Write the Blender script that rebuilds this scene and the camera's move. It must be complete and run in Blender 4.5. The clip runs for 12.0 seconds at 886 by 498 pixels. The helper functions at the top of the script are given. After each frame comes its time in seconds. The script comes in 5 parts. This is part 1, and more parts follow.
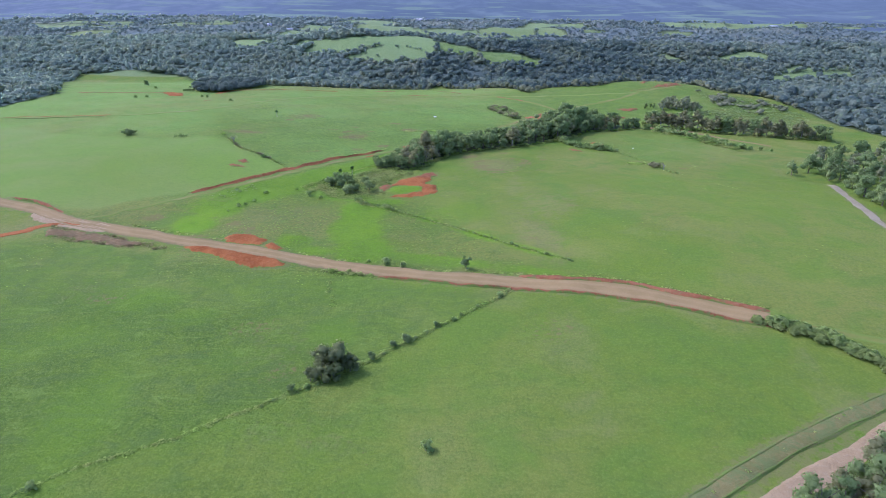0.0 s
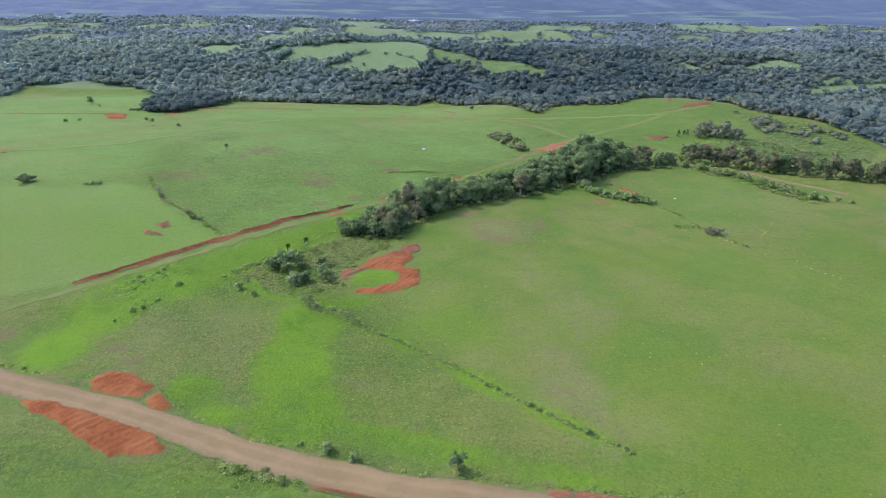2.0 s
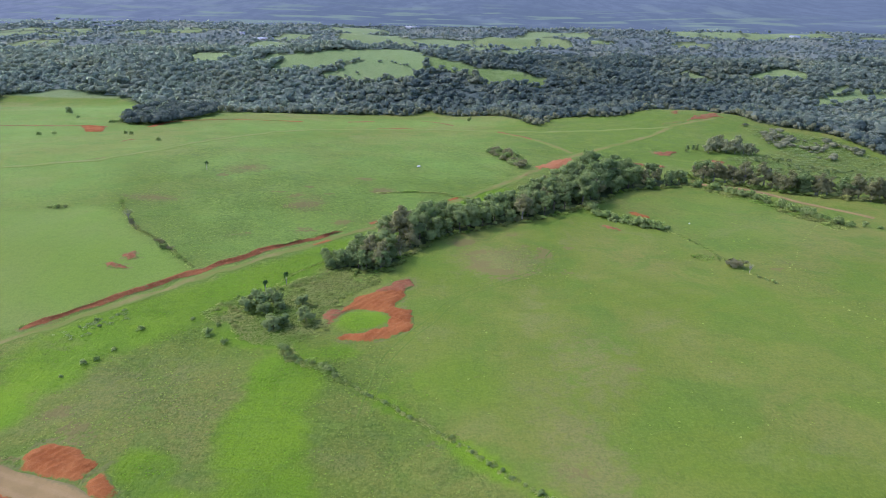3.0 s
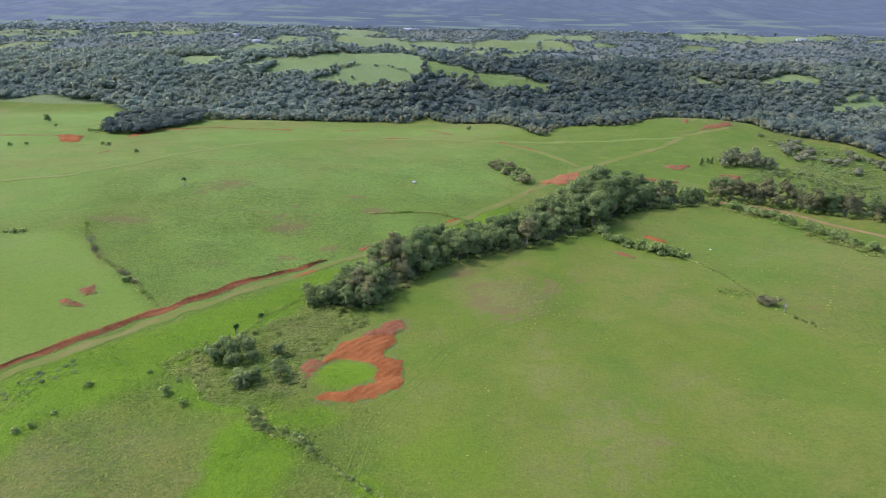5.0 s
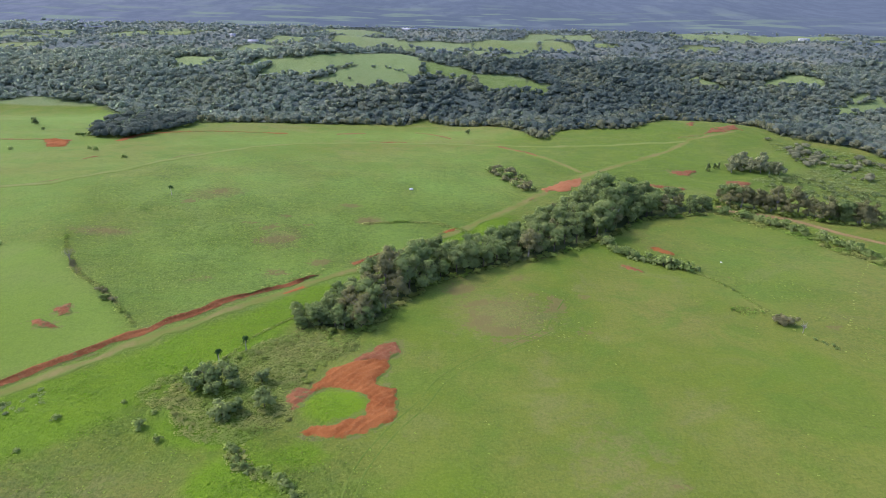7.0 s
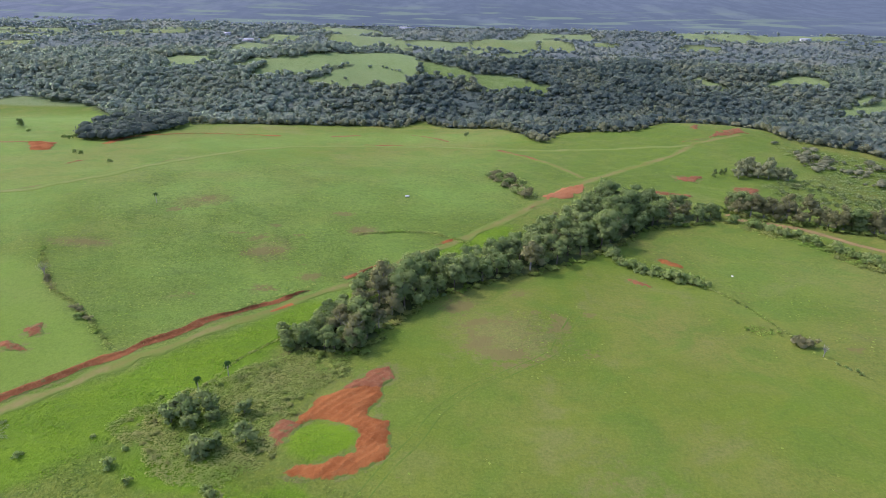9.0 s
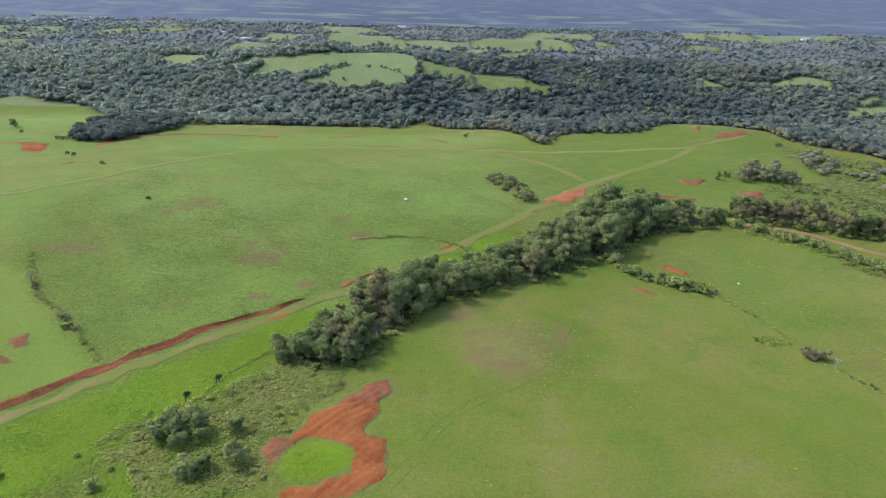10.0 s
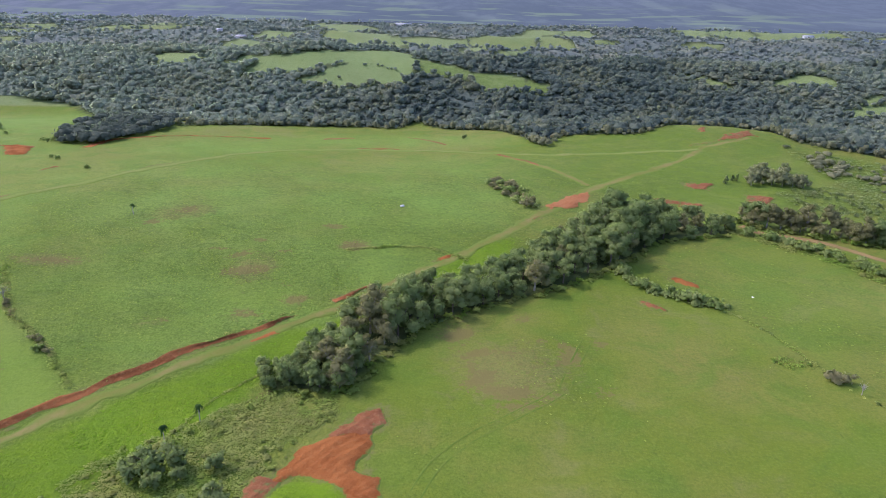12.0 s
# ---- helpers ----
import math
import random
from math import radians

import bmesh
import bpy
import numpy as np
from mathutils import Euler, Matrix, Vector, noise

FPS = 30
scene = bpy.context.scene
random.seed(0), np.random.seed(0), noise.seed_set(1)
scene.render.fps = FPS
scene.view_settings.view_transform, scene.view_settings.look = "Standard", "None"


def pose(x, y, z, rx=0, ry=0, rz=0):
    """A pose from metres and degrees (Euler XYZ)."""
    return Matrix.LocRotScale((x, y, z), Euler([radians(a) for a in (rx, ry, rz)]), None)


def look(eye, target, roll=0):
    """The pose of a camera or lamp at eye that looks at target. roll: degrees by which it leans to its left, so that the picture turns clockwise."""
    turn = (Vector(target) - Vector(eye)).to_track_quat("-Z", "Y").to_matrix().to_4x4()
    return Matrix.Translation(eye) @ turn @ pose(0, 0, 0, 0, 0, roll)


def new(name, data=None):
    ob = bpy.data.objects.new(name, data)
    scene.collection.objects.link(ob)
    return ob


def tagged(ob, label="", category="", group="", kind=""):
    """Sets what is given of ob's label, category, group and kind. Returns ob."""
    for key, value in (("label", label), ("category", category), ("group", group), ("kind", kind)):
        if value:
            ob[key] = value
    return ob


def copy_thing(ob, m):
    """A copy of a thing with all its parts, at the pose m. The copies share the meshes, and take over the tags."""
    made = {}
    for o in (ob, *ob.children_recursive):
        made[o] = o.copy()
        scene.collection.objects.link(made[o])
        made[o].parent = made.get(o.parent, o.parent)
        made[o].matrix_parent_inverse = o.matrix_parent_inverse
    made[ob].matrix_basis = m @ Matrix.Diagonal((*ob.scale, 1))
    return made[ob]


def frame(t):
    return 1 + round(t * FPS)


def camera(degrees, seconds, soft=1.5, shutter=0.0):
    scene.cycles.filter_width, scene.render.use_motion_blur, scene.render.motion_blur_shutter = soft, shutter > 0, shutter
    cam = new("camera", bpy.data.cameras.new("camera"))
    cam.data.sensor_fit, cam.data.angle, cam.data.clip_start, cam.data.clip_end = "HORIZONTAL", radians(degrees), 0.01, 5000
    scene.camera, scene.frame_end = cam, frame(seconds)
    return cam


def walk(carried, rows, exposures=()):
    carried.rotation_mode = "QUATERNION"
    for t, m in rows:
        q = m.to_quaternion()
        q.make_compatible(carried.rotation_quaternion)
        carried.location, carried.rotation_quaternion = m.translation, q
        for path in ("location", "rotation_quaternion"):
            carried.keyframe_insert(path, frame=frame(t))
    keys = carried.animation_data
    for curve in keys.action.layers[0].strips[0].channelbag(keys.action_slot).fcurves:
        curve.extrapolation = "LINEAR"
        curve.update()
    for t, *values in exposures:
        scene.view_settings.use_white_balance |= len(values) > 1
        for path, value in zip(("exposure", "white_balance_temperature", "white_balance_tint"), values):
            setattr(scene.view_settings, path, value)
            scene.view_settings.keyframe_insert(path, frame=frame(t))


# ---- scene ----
cam = camera(67.1, 12.0, soft=0.95)
# seconds, eye x y z, yaw, pitch, roll
PATH = [
    (0.0, 0, -0, 52, 0.38, -22.26, 0.77),
    (0.5, 1.019, 13.265, 52.343, 0.00, -22.55, 0.31),
    (1.0, 1.446, 32.204, 52.567, 0.97, -22.64, 0.46),
    (1.5, 1.586, 45.744, 52.785, 0.51, -22.51, 0.78),
    (2.0, 1.721, 53.539, 52.988, 0.18, -22.46, 0.90),
    (2.5, 1.638, 60.908, 53.066, -0.10, -22.20, 1.05),
    (3.0, 1.742, 68.224, 53.17, -0.15, -22.04, 1.08),
    (5.0, 2.22, 83.996, 53.352, -0.20, -21.98, 1.20),
    (5.5, 2.288, 85.81, 53.42, -0.19, -21.99, 1.19),
    (6.0, 2.345, 87.781, 53.425, -0.23, -22.00, 1.20),
    (6.5, 2.434, 89.648, 53.425, -0.24, -22.01, 1.20),
    (7.0, 2.512, 91.567, 53.42, -0.28, -22.04, 1.21),
    (9.0, 2.6, 99.148, 53.466, -0.49, -22.17, 1.38),
    (9.5, 2.569, 100.974, 53.508, -0.55, -22.22, 1.43),
    (10.0, 2.543, 102.846, 53.529, -0.59, -22.27, 1.47),
    (10.5, 2.522, 104.707, 53.513, -0.65, -22.33, 1.51),
    (11.0, 2.522, 106.631, 53.518, -0.73, -22.41, 1.54),
    (11.5, 2.6, 108.451, 53.56, -0.72, -22.49, 1.51),
    (12.0, 2.543, 110.297, 53.565, -0.78, -22.52, 1.48),
]


def aim(x, y, z, yaw, pitch, roll):
    return pose(x, y, z, 0, 0, yaw) @ pose(0, 0, 0, 90 + pitch) @ pose(0, 0, 0, 0, 0, roll)


# the clip starts cool and pale and grows warmer
walk(cam, [(t, aim(*row)) for t, *row in PATH], [(0.0, 1.04, 4950, 29), (2.5, 0.98, 5280, 26), (5.5, 0.945, 5700, 24), (12.0, 0.935, 5800, 27)])

# ---------------------------------------------------------------- light
SUN_AZ, SUN_EL = radians(-69), radians(47)      # azimuth from +y towards +x
to_sun = Vector((math.sin(SUN_AZ) * math.cos(SUN_EL), math.cos(SUN_AZ) * math.cos(SUN_EL), math.sin(SUN_EL)))
world = bpy.data.worlds.new("sky")
scene.world = world
world.use_nodes = True
wn = world.node_tree
sky = wn.nodes.new("ShaderNodeTexSky")
sky.sky_type, sky.sun_disc, sky.sun_elevation, sky.sun_rotation = "NISHITA", False, SUN_EL, SUN_AZ
sky.dust_density, sky.air_density = 2.5, 1.0
wn.links.new(sky.outputs[0], wn.nodes["Background"].inputs[0])
wn.nodes["Background"].inputs[1].default_value = 0.15
sun = new("sun", bpy.data.lights.new("sun", "SUN"))
sun.data.energy, sun.data.angle, sun.data.color = 1.05, radians(2.0), (1.0, 0.95, 0.86)
sun.matrix_world = look(to_sun * 500, (0, 0, 0))

# ---------------------------------------------------------------- materials


class Mat:
    """A node material with a few short-hands."""

    def __init__(self, name, rough=0.8, spec=0.3):
        self.m = bpy.data.materials.new(name)
        self.m.use_nodes = True
        self.t = self.m.node_tree
        self.b = self.t.nodes["Principled BSDF"]
        self.b.inputs["Roughness"].default_value = rough
        self.b.inputs["Specular IOR Level"].default_value = spec
        self.co = self.node("ShaderNodeTexCoord").outputs["Object"]

    def node(self, kind, **sets):
        n = self.t.nodes.new(kind)
        for k, v in sets.items():
            setattr(n, k, v)
        return n

    def put(self, a, b):
        if isinstance(a, bpy.types.NodeSocket):
            self.t.links.new(a, b)
        else:
            b.default_value = a

    def mapped(self, sx, sy, sz, rz=0.0):
        n = self.node("ShaderNodeMapping")
        self.put(self.co, n.inputs[0])
        n.inputs["Scale"].default_value, n.inputs["Rotation"].default_value = (sx, sy, sz), (0, 0, rz)
        return n.outputs[0]

    def noise(self, scale, detail=4.0, rough=0.55, co=None, warp=0.0):
        n = self.node("ShaderNodeTexNoise")
        self.put(co or self.co, n.inputs["Vector"])
        n.inputs["Scale"].default_value, n.inputs["Detail"].default_value = scale, detail
        n.inputs["Roughness"].default_value, n.inputs["Distortion"].default_value = rough, warp
        return n.outputs[0]

    def attr(self, name):
        return self.node("ShaderNodeAttribute", attribute_name=name).outputs["Fac"]

    def step(self, x, lo, hi, a=0.0, b=1.0):
        n = self.node("ShaderNodeMapRange", interpolation_type="SMOOTHSTEP")
        for k, v in zip(range(5), (x, lo, hi, a, b)):
            self.put(v, n.inputs[k])
        return n.outputs[0]

    def sum(self, a, b, op="ADD"):
        n = self.node("ShaderNodeMath", operation=op)
        self.put(a, n.inputs[0]), self.put(b, n.inputs[1])
        return n.outputs[0]

    def mix(self, f, a, b, blend="MIX"):
        n = self.node("ShaderNodeMix", data_type="RGBA", blend_type=blend)
        self.put(f, n.inputs[0])
        for v, s in ((a, n.inputs[6]), (b, n.inputs[7])):
            self.put((*v, 1.0) if isinstance(v, tuple) else v, s)
        return n.outputs[2]

    def done(self, colour, height=None, dist=0.3, strength=0.6):
        self.put((*colour, 1.0) if isinstance(colour, tuple) else colour, self.b.inputs["Base Color"])
        if height is not None:
            n = self.node("ShaderNodeBump")
            n.inputs["Distance"].default_value, n.inputs["Strength"].default_value = dist, strength
            self.put(height, n.inputs["Height"])
            self.put(n.outputs[0], self.b.inputs["Normal"])
        return self.m


def grass_material():
    m = Mat("pasture", 0.9, 0.1)
    broad, mid, patchy = m.noise(0.022, 4, 0.55, warp=0.5), m.noise(0.09, 4, 0.6, warp=0.6), m.noise(0.35, 4, 0.6, warp=0.8)
    small, fine = m.noise(1.0, 5, 0.7), m.noise(2.6, 4, 0.75)
    swath = m.noise(1.0, 4, 0.6, co=m.mapped(0.15, 0.36, 1.0, radians(-24)), warp=1.2)
    c = m.mix(m.step(broad, 0.40, 0.60), (0.134, 0.172, 0.018), (0.180, 0.183, 0.036))
    c = m.mix(m.step(mid, 0.46, 0.64, 0, 0.6), c, (0.092, 0.166, 0.016))
    c = m.mix(m.step(mid, 0.46, 0.30, 0, 0.5), c, (0.192, 0.180, 0.060))
    c = m.mix(m.attr("hay_haze"), c, (0.180, 0.288, 0.050))
    c = m.mix(m.sum(m.attr("ley"), 0.75, "MULTIPLY"), c, m.mix(m.step(broad, 0.38, 0.62), (0.150, 0.232, 0.030), (0.172, 0.222, 0.048)))
    # Haze paling of all pasture beyond y 425, put into the grass colour
    c = m.mix(m.attr("far_haze"), c, (0.205, 0.252, 0.120))
    lush = m.step(m.sum(m.attr("lush"), m.sum(m.sum(patchy, -0.5), 0.7, "MULTIPLY")), 0.15, 0.70, 0.0, 0.92)
    c = m.mix(lush, c, m.mix(m.step(mid, 0.4, 0.6), (0.120, 0.222, 0.006), (0.162, 0.250, 0.008)))
    c = m.mix(m.attr("green"), c, (0.126, 0.190, 0.012))
    # deep: darker near fields and rank spots, plus painted cloud shade on the crest
    deep = m.attr("deep")
    c = m.mix(m.sum(deep, m.step(mid, 0.30, 0.66, 0.35, 0.9), "MULTIPLY"), c, (0.100, 0.158, 0.016))
    c = m.mix(m.sum(deep, m.step(patchy, 0.44, 0.66, 0, 0.55), "MULTIPLY"), c, (0.078, 0.118, 0.022))
    c = m.mix(m.sum(deep, m.step(swath, 0.46, 0.64, 0, 0.42), "MULTIPLY"), c, (0.088, 0.126, 0.026))
    c = m.mix(m.sum(deep, m.step(swath, 0.44, 0.30, 0, 0.35), "MULTIPLY"), c, (0.156, 0.218, 0.030))
    dry = m.step(m.sum(m.attr("dry"), m.sum(patchy, m.sum(small, 0.6, "MULTIPLY"))), 0.98, 1.38)
    c = m.mix(dry, c, (0.192, 0.180, 0.052))
    rough = m.attr("rough")
    c = m.mix(m.sum(m.step(patchy, 0.48, 0.62), m.sum(m.sum(rough, 0.20, "MULTIPLY"), 0.06), "MULTIPLY"), c, (0.092, 0.155, 0.022))
    c = m.mix(m.sum(m.step(small, 0.48, 0.60), m.sum(m.sum(rough, 0.50, "MULTIPLY"), 0.11), "MULTIPLY"), c, (0.072, 0.122, 0.014))
    c = m.mix(m.sum(m.step(fine, 0.47, 0.62), m.sum(m.sum(rough, 0.42, "MULTIPLY"), 0.12), "MULTIPLY"), c, (0.074, 0.120, 0.016))
    c = m.mix(m.sum(m.step(fine, 0.50, 0.36), m.sum(m.sum(rough, 0.45, "MULTIPLY"), 0.15), "MULTIPLY"), c, (0.205, 0.262, 0.050))
    c = m.mix(m.step(m.sum(m.attr("verge"), m.sum(m.sum(small, -0.5), 2.6, "MULTIPLY")), 0.35, 0.85, 0, 0.75), c, (0.165, 0.158, 0.050))
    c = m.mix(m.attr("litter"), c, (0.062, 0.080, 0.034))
    clump = m.sum(m.step(m.noise(2.6, 3, 0.6), 0.50, 0.68), m.step(patchy, 0.38, 0.60), "MULTIPLY")
    c = m.mix(m.sum(clump, m.step(m.attr("ley"), 0.2, 0.8, 0.32, 0.04), "MULTIPLY"), c, (0.094, 0.138, 0.016))
    c = m.mix(m.sum(m.step(swath, 0.50, 0.66), m.sum(rough, 0.40, "MULTIPLY"), "MULTIPLY"), c, (0.098, 0.150, 0.034))
    c = m.mix(m.sum(m.step(swath, 0.46, 0.32), m.sum(rough, 0.55, "MULTIPLY"), "MULTIPLY"), c, (0.168, 0.240, 0.036))
    c = m.mix(m.sum(lush, m.step(deep, 0.25, 0.75, 0.5, 0.25), "MULTIPLY"), c, (0.132, 0.236, 0.006))
    c = m.mix(m.step(m.sum(m.attr("dead"), m.sum(m.sum(small, -0.5), 2.0, "MULTIPLY")), 0.28, 0.62, 0, 0.85), c, (0.172, 0.146, 0.046))
    h = m.sum(m.sum(small, m.sum(rough, 0.14), "MULTIPLY"), m.sum(m.sum(fine, 0.45, "MULTIPLY"), m.sum(rough, 0.12), "MULTIPLY"))
    h = m.sum(h, m.sum(clump, m.step(m.attr("ley"), 0.2, 0.8, 0.05, 0.0), "MULTIPLY"))
    return m.done(c, h, 0.65, 0.95)


def soil_material(name, a, b, pale, weeds=0.0):
    m = Mat(name, 0.95, 0.1)
    broad, small, fine = m.noise(0.23, 4, warp=0.4), m.noise(1.7, 4, 0.65), m.noise(7.0, 3)
    c = m.mix(m.step(broad, 0.35, 0.65), a, b)
    c = m.mix(m.step(small, 0.45, 0.75, 0, 0.6), c, pale)
    c = m.mix(m.step(fine, 0.5, 0.8, 0, 0.35), c, tuple(v * 0.55 for v in a))
    if weeds:
        c = m.mix(m.step(m.noise(0.6, 5, 0.7, warp=0.5), 0.62 - weeds, 0.72 - weeds * 0.5, 0, 0.8), c, (0.120, 0.150, 0.045))
    edge = m.sum(m.attr("edge"), m.sum(m.sum(m.noise(0.8, 4, 0.65), -0.5), 1.8 + 5 * weeds, "MULTIPLY"))
    c = m.mix(m.step(edge, 0.05 + weeds, 0.5 + 1.5 * weeds), (0.125, 0.172, 0.032), c)
    return m.done(c, m.sum(small, m.sum(fine, 0.4, "MULTIPLY")), 0.3, 0.8)


def road_material():
    """Graded earth: packed wheel lanes, looser middle and weedy edges."""
    m = Mat("dirt_road", 0.95, 0.1)
    side = m.sum(m.attr("across"), 0.0, "ABSOLUTE")
    broad, small, fine = m.noise(0.18, 4, warp=0.5), m.noise(1.2, 4, 0.65), m.noise(6.0, 3)
    wob = m.sum(side, m.sum(m.sum(broad, -0.5), 0.5, "MULTIPLY"))
    c = m.mix(m.step(broad, 0.35, 0.65), (0.228, 0.158, 0.060), (0.272, 0.186, 0.074))
    lane = m.sum(m.step(wob, 0.15, 0.35), m.step(wob, 0.45, 0.65), "SUBTRACT")
    c = m.mix(m.sum(lane, m.step(small, 0.3, 0.7, 0.2, 0.6), "MULTIPLY"), c, (0.305, 0.212, 0.094))
    c = m.mix(m.step(m.sum(wob, m.sum(m.sum(small, -0.5), 0.8, "MULTIPLY")), 0.72, 1.0, 0, 0.7), c, (0.150, 0.140, 0.055))
    c = m.mix(m.step(fine, 0.5, 0.75, 0, 0.3), c, (0.150, 0.105, 0.058))
    return m.done(c, m.sum(small, m.sum(fine, 0.3, "MULTIPLY")), 0.12, 0.6)


def grass_track_material(name, a, b):
    m = Mat(name, 0.95, 0.1)
    broad, small = m.noise(0.1, 4, warp=0.5), m.noise(1.3, 4, 0.65)
    c = m.mix(m.step(broad, 0.38, 0.66), a, b)
    c = m.mix(m.step(small, 0.42, 0.72, 0, 0.5), c, (0.130, 0.165, 0.024))
    side = m.sum(m.sum(m.attr("across"), 0.0, "ABSOLUTE"), m.sum(m.sum(m.noise(0.5, 4, 0.6), -0.5), 1.2, "MULTIPLY"))
    c = m.mix(m.step(side, 0.05, 0.90), c, (0.138, 0.190, 0.030))
    return m.done(c, small, 0.25, 0.6)


def leaf_material(name, a, b, pale, tone=False, lumps=0.0, olive=None):
    m = Mat(name, 0.8, 0.06)
    each = m.node("ShaderNodeNewGeometry").outputs["Random Per Island"]
    tree = m.attr("tone") if tone else m.node("ShaderNodeObjectInfo").outputs["Random"]
    c = m.mix(tree, a, b)
    c = m.mix(m.step(each, 0.3, 1.0, 0, 0.15 if tone else 0.3), c, pale)
    c = m.mix(m.step(m.noise(0.7, 3), 0.4, 0.7, 0, 0.35), c, tuple(v * 0.65 for v in a))
    if olive:
        c = m.mix(m.sum(m.step(m.noise(0.03, 3, 0.5), 0.42, 0.66, 0.15, 0.75), m.step(each, 0.2, 0.9, 0.3, 1.0), "MULTIPLY"), c, olive)
    thin = m.node("ShaderNodeBsdfTranslucent")
    both = m.node("ShaderNodeMixShader")
    m.put(m.mix(1.0, c, (1.15, 1.25, 0.95) if tone else (1.5, 1.6, 1.1), "MULTIPLY"), thin.inputs[0])
    both.inputs[0].default_value = 0.5
    m.put(m.b.outputs[0], both.inputs[1]), m.put(thin.outputs[0], both.inputs[2])
    m.put(both.outputs[0], m.t.nodes["Material Output"].inputs[0])
    return m.done(c, m.noise(lumps, 3, 0.6), 0.8, 0.7) if lumps else m.done(c)


def bark_material(name, a, b):
    m = Mat(name, 0.9, 0.2)
    n = m.noise(4.0, 4, co=m.mapped(1, 1, 0.25))
    return m.done(m.mix(m.step(n, 0.35, 0.7), a, b), n, 0.03, 0.8)


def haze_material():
    """Far valley and mountain foot, kilometres off; their haze is painted as a glow."""
    m = Mat("distance_haze", 1.0, 0.0)
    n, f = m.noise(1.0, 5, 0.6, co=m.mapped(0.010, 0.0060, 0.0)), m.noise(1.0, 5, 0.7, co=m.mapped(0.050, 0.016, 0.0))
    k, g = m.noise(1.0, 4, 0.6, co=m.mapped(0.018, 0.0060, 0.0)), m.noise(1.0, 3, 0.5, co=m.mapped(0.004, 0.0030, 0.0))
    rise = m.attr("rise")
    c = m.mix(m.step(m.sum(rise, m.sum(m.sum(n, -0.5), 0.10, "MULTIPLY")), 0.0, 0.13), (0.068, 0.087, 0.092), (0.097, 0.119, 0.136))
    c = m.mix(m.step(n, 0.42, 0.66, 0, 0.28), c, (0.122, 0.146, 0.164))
    # Thicker haze painted in as a paler tint towards the west
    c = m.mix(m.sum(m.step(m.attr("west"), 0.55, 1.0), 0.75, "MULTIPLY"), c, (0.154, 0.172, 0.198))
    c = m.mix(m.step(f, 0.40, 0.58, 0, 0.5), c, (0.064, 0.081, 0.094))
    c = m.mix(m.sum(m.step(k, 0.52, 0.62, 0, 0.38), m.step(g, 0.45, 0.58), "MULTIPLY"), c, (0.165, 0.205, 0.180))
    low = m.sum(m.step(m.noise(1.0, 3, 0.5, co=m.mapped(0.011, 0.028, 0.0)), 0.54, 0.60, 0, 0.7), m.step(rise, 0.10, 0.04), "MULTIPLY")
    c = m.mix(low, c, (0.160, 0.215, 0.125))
    # No lamp here: the slope emits its hazy colour
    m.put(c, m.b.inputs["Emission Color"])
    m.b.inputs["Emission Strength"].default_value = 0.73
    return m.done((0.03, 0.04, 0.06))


def plain_material(name, a, b, rough=0.7, scale=2.0, spec=0.3):
    m = Mat(name, rough, spec)
    n = m.noise(scale, 4)
    return m.done(m.mix(m.step(n, 0.35, 0.7), a, b), n, 0.03, 0.4)


GRASS = grass_material()
RED = soil_material("red_earth", (0.225, 0.070, 0.017), (0.320, 0.116, 0.032), (0.335, 0.145, 0.048))
ORANGE = soil_material("orange_earth", (0.320, 0.125, 0.046), (0.380, 0.160, 0.064), (0.410, 0.210, 0.098), 0.04)
RED_WEEDY = soil_material("weedy_red_earth", (0.215, 0.080, 0.032), (0.275, 0.112, 0.048), (0.310, 0.160, 0.080), 0.10)
BANK_EARTH = soil_material("cut_bank_earth", (0.165, 0.060, 0.020), (0.285, 0.106, 0.036), (0.340, 0.165, 0.066), 0.03)
DIRT = road_material()
PINK = soil_material("pale_earth", (0.300, 0.206, 0.100), (0.340, 0.240, 0.125), (0.360, 0.275, 0.165))
GRAVEL = soil_material("gravel", (0.250, 0.205, 0.120), (0.290, 0.240, 0.145), (0.315, 0.268, 0.175))
BROWN = soil_material("dead_grass", (0.150, 0.140, 0.042), (0.190, 0.158, 0.056), (0.215, 0.190, 0.080), 0.22)
BROWN_CUT = soil_material("brown_cut_earth", (0.150, 0.105, 0.045), (0.220, 0.140, 0.060), (0.250, 0.190, 0.090), 0.05)
RUT = plain_material("pressed_grass", (0.098, 0.158, 0.020), (0.135, 0.175, 0.028), 0.95, 1.2, 0.1)
TRACK = grass_track_material("grassy_track", (0.164, 0.172, 0.036), (0.218, 0.184, 0.062))
PALE_TRACK = grass_track_material("pale_grassy_track", (0.172, 0.226, 0.046), (0.205, 0.222, 0.066))
LEAF = leaf_material("leaves", (0.178, 0.240, 0.088), (0.272, 0.320, 0.124), (0.300, 0.345, 0.145))
LEAF_PALE = leaf_material("pale_leaves", (0.250, 0.268, 0.138), (0.305, 0.312, 0.166), (0.330, 0.338, 0.190))
SCRUB = leaf_material("scrub_leaves", (0.226, 0.300, 0.092), (0.310, 0.360, 0.132), (0.330, 0.380, 0.148))
MIXED = leaf_material("mixed_scrub_leaves", (0.250, 0.365, 0.062), (0.385, 0.385, 0.125), (0.385, 0.400, 0.130), tone=True)
WOODS = leaf_material("wood_leaves", (0.115, 0.145, 0.110), (0.175, 0.205, 0.150), (0.180, 0.210, 0.150), tone=True)
